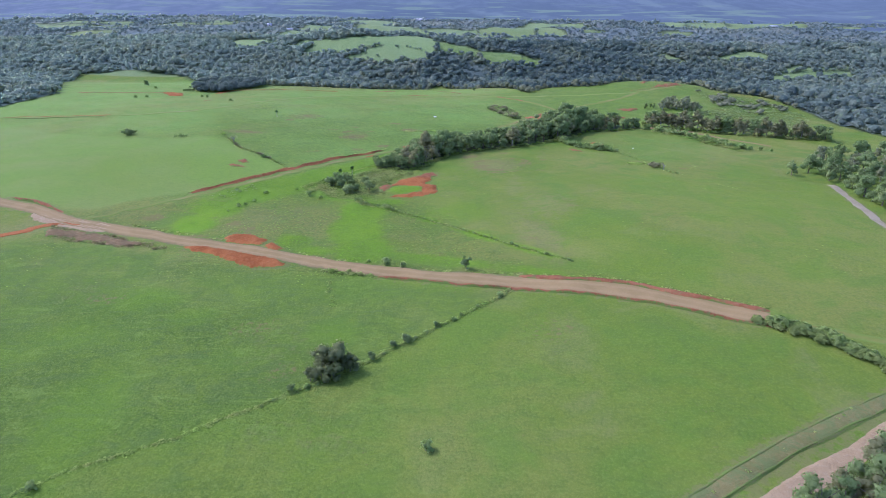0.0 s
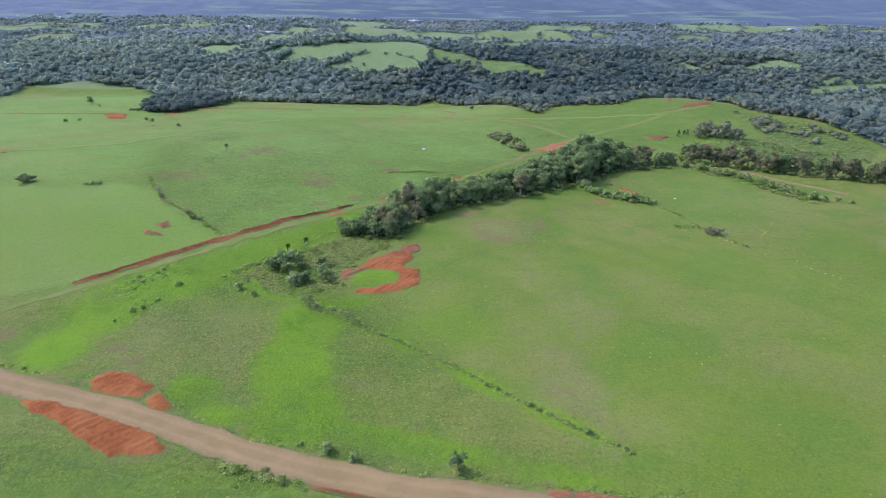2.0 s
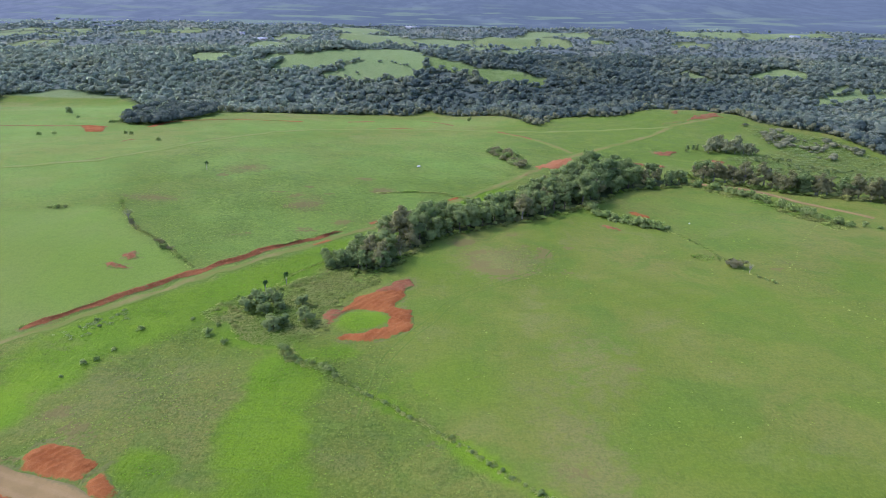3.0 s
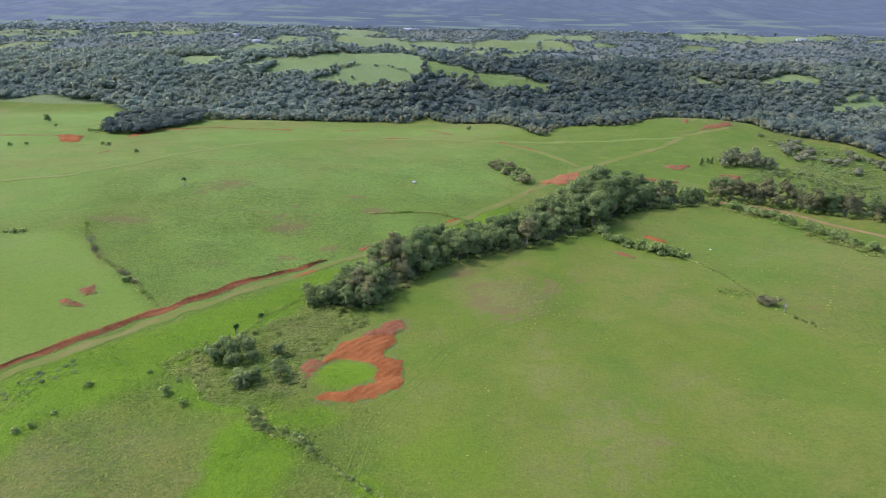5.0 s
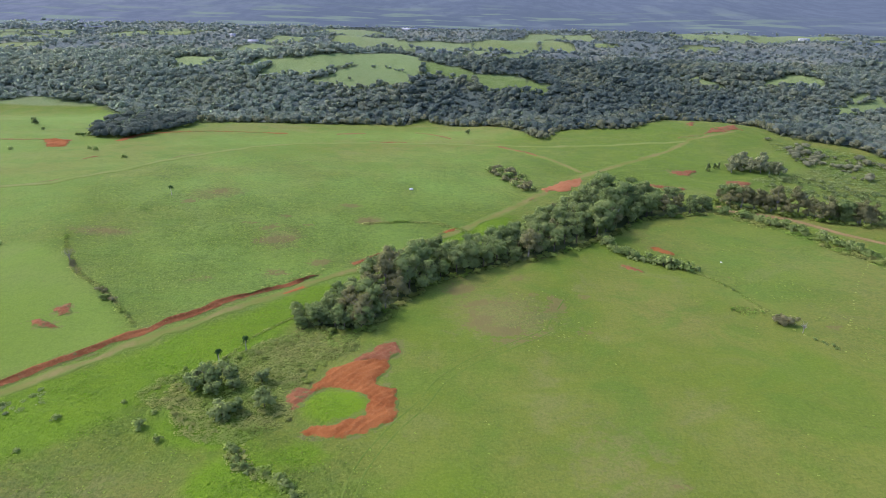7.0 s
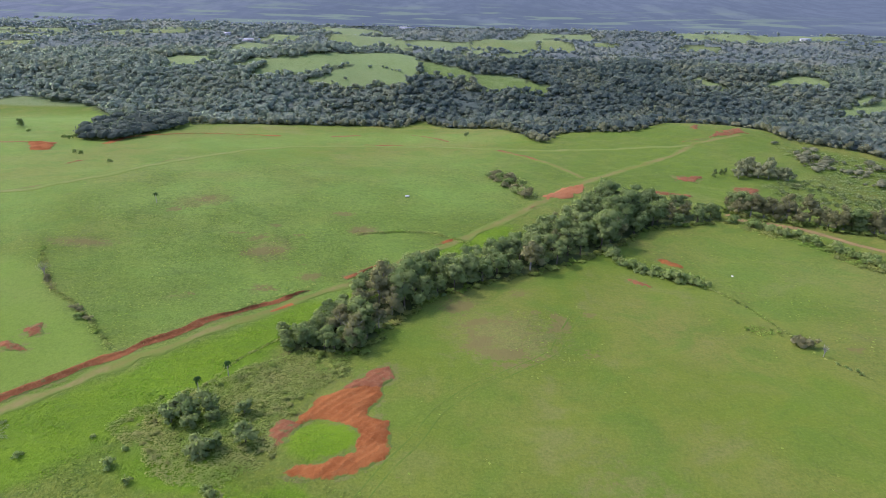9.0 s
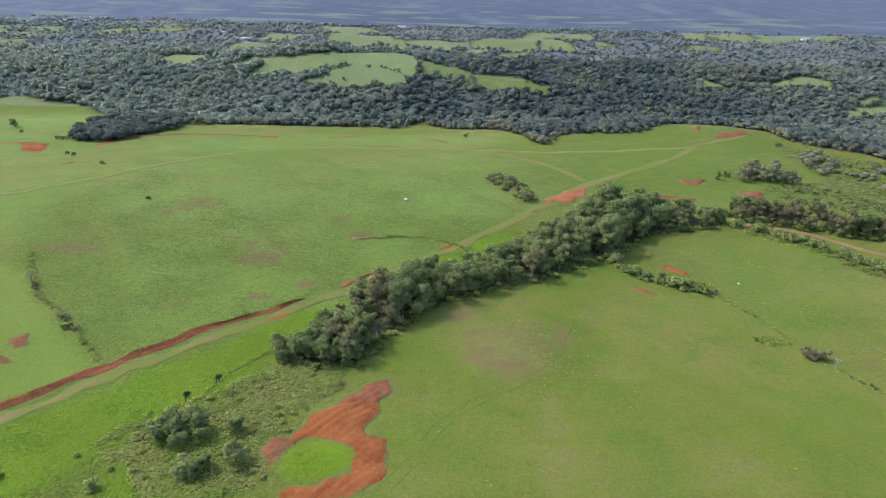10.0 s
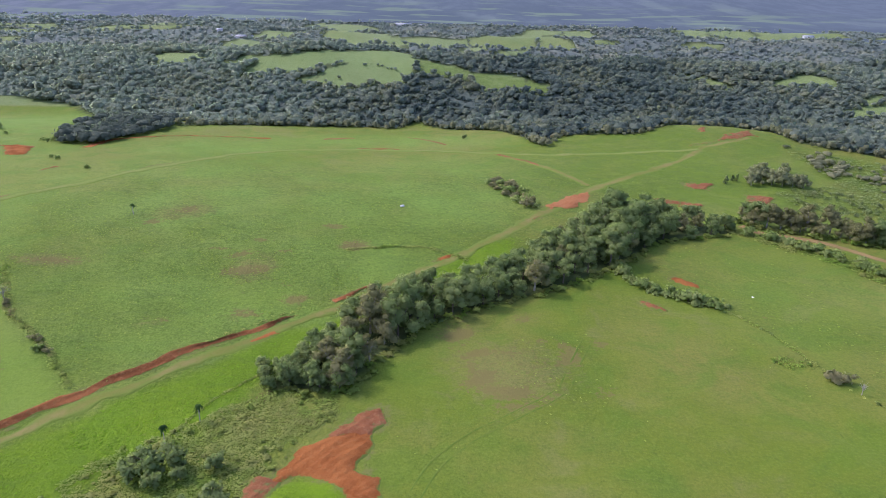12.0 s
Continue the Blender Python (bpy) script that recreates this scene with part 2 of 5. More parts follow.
# Blue-grey haze of distance is mixed into both forest leaf colours
HAZED_FOREST = leaf_material("hazed_forest_leaves", (0.132, 0.178, 0.154), (0.372, 0.432, 0.322), (0.380, 0.438, 0.322), tone=True, lumps=2.0, olive=(0.320, 0.330, 0.190))
HAZED_FAR_FOREST = leaf_material("hazed_far_forest_leaves", (0.200, 0.246, 0.240), (0.300, 0.350, 0.305), (0.370, 0.425, 0.370), tone=True, lumps=1.4, olive=(0.375, 0.385, 0.265))
BROWN_LEAF = leaf_material("brown_leaves", (0.240, 0.232, 0.116), (0.285, 0.270, 0.140), (0.300, 0.290, 0.155))
HEDGE_LEAF = leaf_material("hedge_leaves", (0.235, 0.295, 0.085), (0.300, 0.350, 0.115), (0.320, 0.370, 0.130))
GROVE_LEAF = leaf_material("brownish_grove_leaves", (0.215, 0.214, 0.098), (0.280, 0.272, 0.132), (0.300, 0.292, 0.150))
HEDGE_BODY = leaf_material("hedge_body_leaves", (0.225, 0.285, 0.075), (0.300, 0.340, 0.105), (0.320, 0.360, 0.120), tone=True)
FENCE_LEAF = leaf_material("fence_tree_leaves", (0.152, 0.180, 0.070), (0.208, 0.222, 0.096), (0.240, 0.250, 0.115))
BRUSH = leaf_material("brush_leaves", (0.250, 0.318, 0.110), (0.325, 0.365, 0.158), (0.330, 0.375, 0.165), tone=True)
EDGE_LEAF = leaf_material("woodland_edge_leaves", (0.215, 0.232, 0.120), (0.335, 0.330, 0.190), (0.340, 0.335, 0.195), tone=True)
DEAD_BRUSH = leaf_material("dead_brush_leaves", (0.270, 0.200, 0.092), (0.335, 0.290, 0.125), (0.340, 0.290, 0.140), tone=True)
TUFT = leaf_material("grass_blades", (0.150, 0.268, 0.012), (0.245, 0.290, 0.066), (0.250, 0.300, 0.070), tone=True)
PALM = leaf_material("palm_leaves", (0.040, 0.085, 0.024), (0.055, 0.100, 0.030), (0.090, 0.140, 0.045))
BARK = bark_material("bark", (0.115, 0.090, 0.068), (0.200, 0.170, 0.135))
PALE_BARK = bark_material("pale_bark", (0.300, 0.270, 0.230), (0.420, 0.390, 0.340))
LUMP_WHITE = plain_material("lump_white", (0.62, 0.60, 0.55), (0.78, 0.77, 0.73))
WHITE_WALL = plain_material("white_wall", (0.66, 0.65, 0.62), (0.75, 0.74, 0.72))
TIN_ROOF = plain_material("tin_roof", (0.30, 0.31, 0.33), (0.45, 0.46, 0.48), 0.45, 0.5)
POST_WOOD = bark_material("post_wood", (0.160, 0.130, 0.100), (0.260, 0.220, 0.175))
HAZE = haze_material()

# ---------------------------------------------------------------- the lie of the land
# heights of gentle swells, rows from near to far (y 52 to 385), columns x -156 to 156
RELIEF = (
    (-0.05, -0.21, -0.47, -0.1, 0.42, 0.26, 0.05),
    (-0.05, -0.52, -0.78, 0.78, 1.77, 0.88, 0.21),
    (0.16, 0.05, -0.57, 0.1, 1.14, 1.04, 0.31),
    (0.36, 1.04, 0.36, -1.04, -1.09, -0.16, -0.21),
    (-0.05, 1.25, 1.25, 0.1, -0.68, -1.14, -1.04),
    (-1.04, 0.05, -0.57, -0.73, 1.3, 0.88, -0.21),
    (-1.4, -1.25, -2.44, -2.86, 0.05, 0.99, 0.1),
)
# broad hills and valleys beyond: x, y, spread x, spread y, height
HILLS = (
    (-31.2, 416, 171.6, 28.6, -6.8), (171.6, 416, 135.2, 57.2, -8.3), (108, 362, 32, 32, 3.2), (-218.4, 410.8, 72.8, 46.8, -6.2),
    (-45, 506, 92, 38, 11.5), (38, 478, 46, 30, 3.2), (-171.6, 520, 70, 60, 4.7), (150, 528, 60, 28, 4.5), (235, 492, 46, 34, 5.0),
    (-150, 585, 70, 24, 4.0), (-70, 606, 64, 22, 4.5), (45, 588, 74, 24, 5.0), (195, 590, 66, 28, 4.5), (320, 570, 70, 34, 5.0), (-270, 600, 90, 34, 5.0),
    (-10, 680, 110, 26, 5.5), (165, 668, 100, 28, 6.0), (-190, 700, 110, 26, 5.5), (340, 690, 120, 32, 6.5), (-400, 720, 120, 40, 4.0),
    (70, 775, 150, 32, 5.0), (-120, 800, 140, 32, 2.5), (300, 800, 150, 34, 5.0), (-350, 810, 140, 36, 3.0), (520, 800, 150, 40, 4.0),
)


def height(x, y):
    x, y = np.asarray(x, float), np.asarray(y, float)
    z = 0 * x
    for j, row in enumerate(RELIEF):
        fy = np.exp(-((y - 52 - j * 55.5) ** 2) / 5962)
        for i, v in enumerate(row):
            z = z + v * fy * np.exp(-((x + 156 - i * 52) ** 2) / 5962)
    for cx, cy, sx, sy, h in HILLS:
        z = z + h * np.exp(-(((x - cx) / sx) ** 2) - ((y - cy) / sy) ** 2)
    z = z + 0.8 * np.exp(-(((x + 11.0) / 4.2) ** 4) - ((y - 165.8) / 3.4) ** 4)          # grassy mound in the dug crescent
    far = np.clip((y - 440) / 60, 0, 1) * np.exp(-((y / 1000) ** 8))
    z = z + far * (1.3 * np.sin(x * 0.045 + 2 * np.sin(y * 0.02)) * np.sin(y * 0.05 + 1.0) + 0.7 * np.sin(x * 0.11 + y * 0.07))      # rolling country
    near = np.exp(-((y / 780) ** 4))
    return z + near * 0.12 * (np.sin(x * 0.25 + 1.7 * np.sin(y * 0.1)) * np.sin(y * 0.21 + 1.3) + 0.6 * np.sin(x * 0.6 + y * 0.44))


def value_noise(x, y, size, seed=0):
    """Smooth random field, 0 to 1, with swells of the given size."""
    x, y = np.asarray(x, float) / size, np.asarray(y, float) / size
    i, j = np.floor(x).astype(int), np.floor(y).astype(int)
    fx, fy = x - i, y - j
    fx, fy = fx * fx * (3 - 2 * fx), fy * fy * (3 - 2 * fy)

    def at(a, b):
        h = (a * 374761393 + b * 668265263 + seed * 974711) & 0x7FFFFFFF
        h = ((h ^ (h >> 13)) * 1274126177) & 0x7FFFFFFF
        return ((h ^ (h >> 16)) & 0xFFFF) / 65535.0

    return (at(i, j) * (1 - fx) + at(i + 1, j) * fx) * (1 - fy) + (at(i, j + 1) * (1 - fx) + at(i + 1, j + 1) * fx) * fy


def inside(x, y, poly):
    x, y = np.asarray(x, float), np.asarray(y, float)
    hit = np.zeros(x.shape, bool)
    for (ax, ay), (bx, by) in zip(poly, poly[1:] + poly[:1]):
        if ay != by:
            hit ^= ((ay > y) != (by > y)) & (x < (bx - ax) * (y - ay) / (by - ay) + ax)
    return hit


def line_distance(x, y, line):
    x, y = np.asarray(x, float), np.asarray(y, float)
    best = np.full(x.shape, 1e9)
    for (ax, ay), (bx, by) in zip(line, line[1:]):
        dx, dy = bx - ax, by - ay
        k = np.clip(((x - ax) * dx + (y - ay) * dy) / (dx * dx + dy * dy), 0, 1)
        best = np.minimum(best, np.hypot(x - ax - k * dx, y - ay - k * dy))
    return best


def smooth(line, gap=1.0):
    """A line through the given corners with a point about every gap metres."""
    p = np.array(line, float)
    p = np.vstack([2 * p[0] - p[1], p, 2 * p[-1] - p[-2]])
    out = []
    for a, b, c, d in zip(p, p[1:], p[2:], p[3:]):
        n = max(1, int(np.hypot(*(c - b)) / gap))
        for k in np.arange(n) / n:
            out.append(0.5 * (2 * b + (c - a) * k + (2 * a - 5 * b + 4 * c - d) * k**2 + (3 * b - a - 3 * c + d) * k**3))
    return np.array(out + [p[-2]])


# ---------------------------------------------------------------- mesh short-hands
def mesh_of(name, verts, faces, material, shade=False, soft=None, **point_values):
    """A mesh of quads from arrays, with optional per-point values."""
    verts, faces = np.asarray(verts, np.float32), np.asarray(faces, np.int32)
    me = bpy.data.meshes.new(name)
    me.vertices.add(len(verts)), me.loops.add(faces.size), me.polygons.add(len(faces))
    me.vertices.foreach_set("co", verts.ravel())
    me.loops.foreach_set("vertex_index", faces.ravel())
    me.polygons.foreach_set("loop_start", np.arange(len(faces), dtype=np.int32) * faces.shape[1])
    me.update(calc_edges=True)
    me.validate()
    if shade:
        me.polygons.foreach_set("use_smooth", np.ones(len(me.polygons), bool))
    for key, values in point_values.items():
        me.attributes.new(key, "FLOAT", "POINT").data.foreach_set("value", np.asarray(values, np.float32).ravel())
    if soft is not None:
        me.attributes.new("custom_normal", "FLOAT_VECTOR", "POINT").data.foreach_set("vector", np.asarray(soft, np.float32).ravel())
    me.materials.append(material)
    return me


def part(name, me, parent, label=""):
    ob = new(name, me)
    ob.parent = parent
    return tagged(ob, label)


def grid_faces(nx, ny):
    i = np.arange((ny - 1) * nx).reshape(ny - 1, nx)[:, :-1].ravel()
    return np.stack([i, i + 1, i + 1 + nx, i + nx], 1)


def joined(pieces):
    """Arrays of (verts, faces) put into one."""
    v, f, n = [], [], 0
    for a, b in pieces:
        v.append(a), f.append(np.asarray(b) + n)
        n += len(a)
    return np.vstack(v), np.vstack(f)


def tube(points, radii, sides=7):
    p = np.array(points, float)
    ways = np.gradient(p, axis=0)
    ways /= np.linalg.norm(ways, axis=1)[:, None]
    u = np.cross(ways, (0.31, 0.95, 0.05))
    u /= np.linalg.norm(u, axis=1)[:, None]
    w = np.cross(ways, u)
    a = np.arange(sides) * 2 * np.pi / sides
    v = p[:, None] + np.array(radii)[:, None, None] * (np.cos(a)[None, :, None] * u[:, None] + np.sin(a)[None, :, None] * w[:, None])
    i = np.arange((len(p) - 1) * sides).reshape(-1, sides)
    j = np.roll(i, -1, axis=1)
    return v.reshape(-1, 3), np.stack([i, j, j + sides, i + sides], -1).reshape(-1, 4)


def cards(centres, out, sizes, rng, wild=0.8):
    """Small bent leaf clumps, one quad each, facing roughly outwards."""
    n = len(centres)
    nrm = out + wild * rng.normal(size=(n, 3))
    nrm /= np.linalg.norm(nrm, axis=1)[:, None] + 1e-9
    u = np.cross(nrm, rng.normal(size=(n, 3)))
    u /= np.linalg.norm(u, axis=1)[:, None] + 1e-9
    w = np.cross(nrm, u)
    s = sizes[:, None]
    bend = nrm * s * rng.uniform(-0.35, 0.35, (n, 1))
    v = np.stack([centres - u * s, centres - w * s * 0.8 + bend, centres + u * s, centres + w * s * 0.8 + bend], 1)
    return v.reshape(-1, 3), np.arange(4 * n).reshape(-1, 4)


def cloud(lobes, n, size, rng, wild=0.8, up=0.5):
    """Leaf clumps over a set of round lobes (x, y, z, radius, flatness): points, faces and outward directions."""
    lobes = np.array(lobes, float)
    area = lobes[:, 3] ** 2
    pick = rng.choice(len(lobes), n, p=area / area.sum())
    way = rng.normal(size=(n, 3))
    way /= np.linalg.norm(way, axis=1)[:, None]
    way[:, 2] = np.where(way[:, 2] < -0.35, -way[:, 2] * 0.6, way[:, 2])
    r = lobes[pick, 3] * rng.uniform(0.72, 1.08, n) * (1 + 0.15 * np.sin(5 * way[:, 0] + 4 * way[:, 1] + pick))
    c = lobes[pick, :3] + way * r[:, None] * np.stack([np.ones(n), np.ones(n), lobes[pick, 4]], 1)
    v, f = cards(c, way, size * rng.uniform(0.55, 1.25, n), rng, wild)
    mid = lobes[:, :3].mean(0) - (0, 0, 0.25 * lobes[:, 3].max())
    whole = c - mid
    whole /= np.linalg.norm(whole, axis=1)[:, None] + 1e-9
    soft = way * 0.8 + whole * 0.6 + 0.22 * rng.normal(size=(n, 3)) + (0, 0, up)
    soft /= np.linalg.norm(soft, axis=1)[:, None]
    return v, f, np.repeat(soft, 4, axis=0)


def cores(lobes, shrink=0.70, rings=4, round_about=6, up=0.7):
    """The dense leaf mass inside each lobe: lumpy closed bodies, with outward directions."""
    vs, fs, ns, n = [], [], [], 0
    tilt, turn = np.meshgrid(np.linspace(-1.45, 1.5, rings), np.arange(round_about + 1) * 2 * np.pi / round_about, indexing="ij")
    way = np.stack([np.cos(tilt) * np.cos(turn), np.cos(tilt) * np.sin(turn), np.sin(tilt)], -1).reshape(-1, 3)
    for k, (x, y, z, rad, flat) in enumerate(lobes):
        bump = shrink * (1 + 0.10 * np.sin(3 * way[:, 0] + 4 * way[:, 1] + 5 * way[:, 2] + 2.1 * k))
        vs.append(np.array([x, y, z]) + way * (bump * rad)[:, None] * (1, 1, flat))
        fs.append(grid_faces(round_about + 1, rings) + n)
        d = way + (0, 0, up)
        ns.append(d / (np.linalg.norm(d, axis=1)[:, None] + 1e-9))
        n += len(way)
    return np.vstack(vs), np.vstack(fs), np.vstack(ns)


def flat_normals(v, f):
    """A direction for each point from the faces round it."""
    n = np.zeros_like(v)
    a = np.cross(v[f[:, 2]] - v[f[:, 0]], v[f[:, 3]] - v[f[:, 1]])
    for k in range(4):
        np.add.at(n, f[:, k], a)
    return n / (np.linalg.norm(n, axis=1)[:, None] + 1e-9)


# ---------------------------------------------------------------- ground
def spaced(lo, hi, step, reach_lo, reach_hi, growth=1.13, steps=()):
    """Coordinates with a fine middle and ever wider steps beyond; steps: the widest step up to a given reach."""
    mid = list(np.arange(lo, hi + step / 2, step))
    for end, sign, reach in ((hi, 1, reach_hi), (lo, -1, reach_lo)):
        d, x = step, end
        more = []
        while (reach - x) * sign > 0:
            d = min([d * growth, 200] + [w for far, w in steps if x * sign < far and (sign > 0 or end < -100)])
            x += d * sign
            more.append(x)
        mid = mid + more if sign > 0 else more[::-1] + mid
    return np.array(mid)


# patches of the sward: x, y, radius x, radius y, turn in degrees, strength
LUSH_SPOTS = (
    (-48, 165, 20, 8, 48, 1.0), (-34, 180, 18, 7, 50, 1.0), (-22, 195.5, 14, 5, 50, 1.0), (1, 225, 12, 3.4, 48, 0.9), (-10, 209, 10, 2.4, 48, 0.8), (11, 238, 15, 4, 50, 0.9), (-57, 141, 5, 7, 10, 0.9), (-55, 152, 6, 8, 30, 0.9),
    (-20, 149, 5.5, 9, 10, 1.0), (-20, 136, 6, 10, 12, 1.0), (-17, 124, 6, 7, 15, 1.0), (-32, 130, 4.5, 3, -30, 1.0), (-27, 124.5, 5, 2.4, -20, 0.7), (-3, 118, 15, 2.6, -18, 0.8), (15, 111.5, 8, 2, -18, 0.6),
    (-47, 70, 7, 15, 10, 0.62), (-53, 103, 9, 6, 0, 0.66), (-42, 97, 6, 4, 0, 0.6), (-17.4, 91, 5, 6, 0, 0.6), (-66, 84, 8, 7, 0, 0.48), (-31, 84, 6, 4, 0, 0.5), (-19, 105, 7, 6, 0, 0.4), (-58, 92, 10, 7, 0, 0.5), (-11, 166, 4.5, 4, 0, 1.0), (-5, 142, 6, 1.7, -42, 0.8), (6, 131, 8, 1.8, -44, 0.8), (17, 121, 8, 1.8, -42, 0.8),
    (-28, 161, 9, 4, -20, 0.8), (-14, 156, 5, 3, 0, 0.6), (-2, 146, 5, 6, 0, 0.4),
)
DRY_SPOTS = (
    (-25, 87, 9, 6, 20, 0.26), (-17, 66, 10, 6, 0, 0.24), (-62, 108, 9, 6, 0, 0.26), (17, 127, 6, 7, 10, 0.40), (24, 152, 8, 14, 0, 0.40), (-40, 148, 12, 7, 10, 0.42), (17, 145, 6, 9, 0, 0.3), (14, 194, 11, 12, 0, 0.50), (19, 128, 6, 18, 8, 0.46), (16, 87, 7, 8, 0, 0.18), (2, 122, 14, 7, -20, 0.22),
    (-55, 255, 9, 6, 40, 0.52), (-70, 226, 9, 3.4, 0, 0.54), (-32, 227, 6, 8, 0, 0.50), (-12, 182, 6, 4, 0, 0.3),
    (-14, 241, 4, 4, 0, 0.5), (-29, 209, 4, 3, 0, 0.35), (-43, 205, 3, 2.5, 0, 0.35), (-22, 215, 3, 2.5, 0, 0.4),
    (6, 205, 5, 2.5, 45, 0.5), (-40, 144, 10, 7, 0, 0.36), (-57, 158, 5, 4, 0, 0.4),
)

# fresh, evenly green grass; rows at y 308 and 335 also darken the shaded hill
GREEN_SPOTS = ((70, 150, 26, 40, 0, 0.55), (52, 112, 22, 16, 0, 0.6), (80, 308, 40, 30, 20, 0.5), (105, 335, 26, 26, 0, 0.4), (5, 148, 7, 9, 10, 0.85), (-46, 64, 10, 10, 20, 0.8), (-30, 225, 42, 26, 45, 0.3), (-40, 165, 26, 12, 30, 0.55), (-8, 150, 10, 10, 0, 0.25), (-8, 190, 22, 22, 0, 0.25), (2, 168, 10, 14, 0, 0.4), (-38, 92, 44, 28, 0, 0.8), (-38, 60, 34, 24, 0, 0.8), (-52, 158, 12, 8, 0, 0.5), (2, 150, 16, 22, 0, 0.35), (34, 122, 12, 22, 8, 0.6), (48, 140, 18, 30, 0, 0.3), (30, 80, 16, 16, 0, 0.3), (-85, 180, 24, 26, 0, 0.5))
# paler, newly sown leys, and haze brightening painted on hill and clearings
HAY_HAZE_SPOTS = (
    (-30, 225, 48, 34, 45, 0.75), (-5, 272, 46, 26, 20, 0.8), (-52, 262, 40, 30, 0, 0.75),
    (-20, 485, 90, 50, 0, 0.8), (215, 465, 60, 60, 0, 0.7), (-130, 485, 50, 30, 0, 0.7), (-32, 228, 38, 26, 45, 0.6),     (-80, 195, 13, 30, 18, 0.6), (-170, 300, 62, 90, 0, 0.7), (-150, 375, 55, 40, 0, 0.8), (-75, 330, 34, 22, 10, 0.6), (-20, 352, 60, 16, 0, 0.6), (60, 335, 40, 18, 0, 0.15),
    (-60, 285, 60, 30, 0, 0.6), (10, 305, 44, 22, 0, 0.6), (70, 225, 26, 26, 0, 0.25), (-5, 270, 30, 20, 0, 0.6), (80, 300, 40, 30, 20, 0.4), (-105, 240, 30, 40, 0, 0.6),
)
# deep green, ranker grass
DARK_SPOTS = ((-30.0, 129.0, 4, 3.4, 0, 0.8), (-5, 117.6, 9, 2.6, -18, 0.85), (-18, 123, 4, 6, 12, 0.5), (12, 112.8, 9, 1.8, -18, 0.6), (-36, 163, 8, 2.5, 20, 0.45), (-52, 155, 6, 3, 30, 0.4))
# grazed-off or sprayed brown patches
DEAD_SPOTS = (
    (-30, 93, 5, 3, 20, 0.40), (-23, 80, 4, 2.4, 35, 0.40), (-33.0, 226.0, 5.0, 2.2, 20, 0.95), (-34, 240.8, 2.2, 1.4, 0, 0.8), (-21.5, 215, 2.6, 1.4, 20, 0.85), (-20.4, 251.6, 3.0, 2.0, 0, 0.8), (-14.5, 240.4, 3.4, 3.0, 0, 0.8), (-29, 209.4, 2.2, 1.0, 0, 0.85), (-28, 236, 2.0, 1.4, 0, 0.6),
    (6.8, 204.4, 3.0, 1.8, 35, 1.0), (10.0, 198.8, 2.2, 1.4, 20, 0.9), (17.3, 211, 2.6, 1.2, 0, 0.6), (23.7, 198.6, 2.0, 3.6, 0, 0.8), (13.0, 188.0, 4.0, 1.6, -8, 1.0), (10.0, 191.5, 1.8, 2.4, 0, 0.8), (16, 194, 9, 8, 0, 0.30), (-60, 104, 5, 2.6, 0, 0.40), (29, 149.5, 1.6, 1.2, 0, 0.6), (22.8, 158.2, 1.6, 1.0, 0, 0.45), (60.5, 213, 1.8, 1.0, 0, 0.5), (68.5, 190, 1.8, 0.9, -30, 0.8), (17.5, 128.5, 3.0, 2.4, 0, 0.42), (-43.2, 136.6, 2.6, 3.4, 30, 0.6), (-67.8, 144.7, 2.8, 2.4, 0, 1.0), (-48.0, 141.1, 2.0, 1.9, 0, 0.9), (-44.3, 138, 1.7, 1.5, 0, 0.9), (-52, 132.6, 6, 0.9, -18, 0.8), (10, 189, 2.4, 1.4, 0, 0.7),
    (13.5, 184.5, 3.6, 1.3, -8, 0.8), (22.5, 196, 1.8, 1.5, 0, 0.7), (20, 203, 2.2, 1.2, 10, 0.6), (8, 198, 3.0, 1.6, 30, 0.55), (26, 188, 2.4, 1.4, 0, 0.5),
    (-14.5, 241.5, 2.2, 2.0, 0, 0.8), (-28.5, 209.2, 3.0, 1.2, -20, 0.8), (-41, 206, 1.6, 1.2, 0, 0.6), (-36, 233, 3.6, 2.0, 30, 0.6), (-33, 226, 3.6, 2.6, 0, 0.75), (-70, 226, 7, 1.7, 0, 0.6), (-21.7, 213.9, 2.2, 1.3, 0, 0.6), (-40.8, 235.3, 2.6, 1.4, 0, 0.55),
    (10.2, 198.6, 1.5, 1.0, 0, 0.9), (17.9, 210.6, 1.4, 0.9, 0, 0.8), (23.0, 201.8, 1.5, 1.2, 0, 0.85), (7.9, 190.4, 1.6, 1.2, 0, 0.8), (10.7, 192.7, 1.2, 0.8, 0, 0.7), (13.9, 188.3, 3.2, 1.1, 0, 0.95), (12.7, 190.8, 1.8, 0.7, 0, 0.75), (7.4, 201.7, 3.4, 1.6, 0, 0.35), (5.5, 200.0, 2.4, 1.3, 0, 0.4), 
    (-59, 248, 2.6, 1.6, 30, 0.8), (-54.6, 257, 3.0, 2.2, 60, 0.85), (-69, 226.2, 4.6, 1.2, 12, 0.9), (-25, 221, 2.0, 1.2, 0, 0.5), (-1.5, 120.5, 1.6, 1.0, 0, 0.5), (18.3, 210.8, 3.0, 1.6, 40, 0.5), (29, 202, 2.4, 1.6, 0, 0.6), (15, 191, 9, 7, 0, 0.22), (8.6, 193, 1.6, 4.5, 10, 0.6), (14, 199, 4.5, 1.3, 10, 0.55), (18, 186.5, 3.0, 1.2, 0, 0.6), (17, 90, 5, 5, 0, 0.32), (6, 208, 5, 2.6, 45, 0.35), (-20, 186, 3.0, 1.6, 40, 0.5),
)


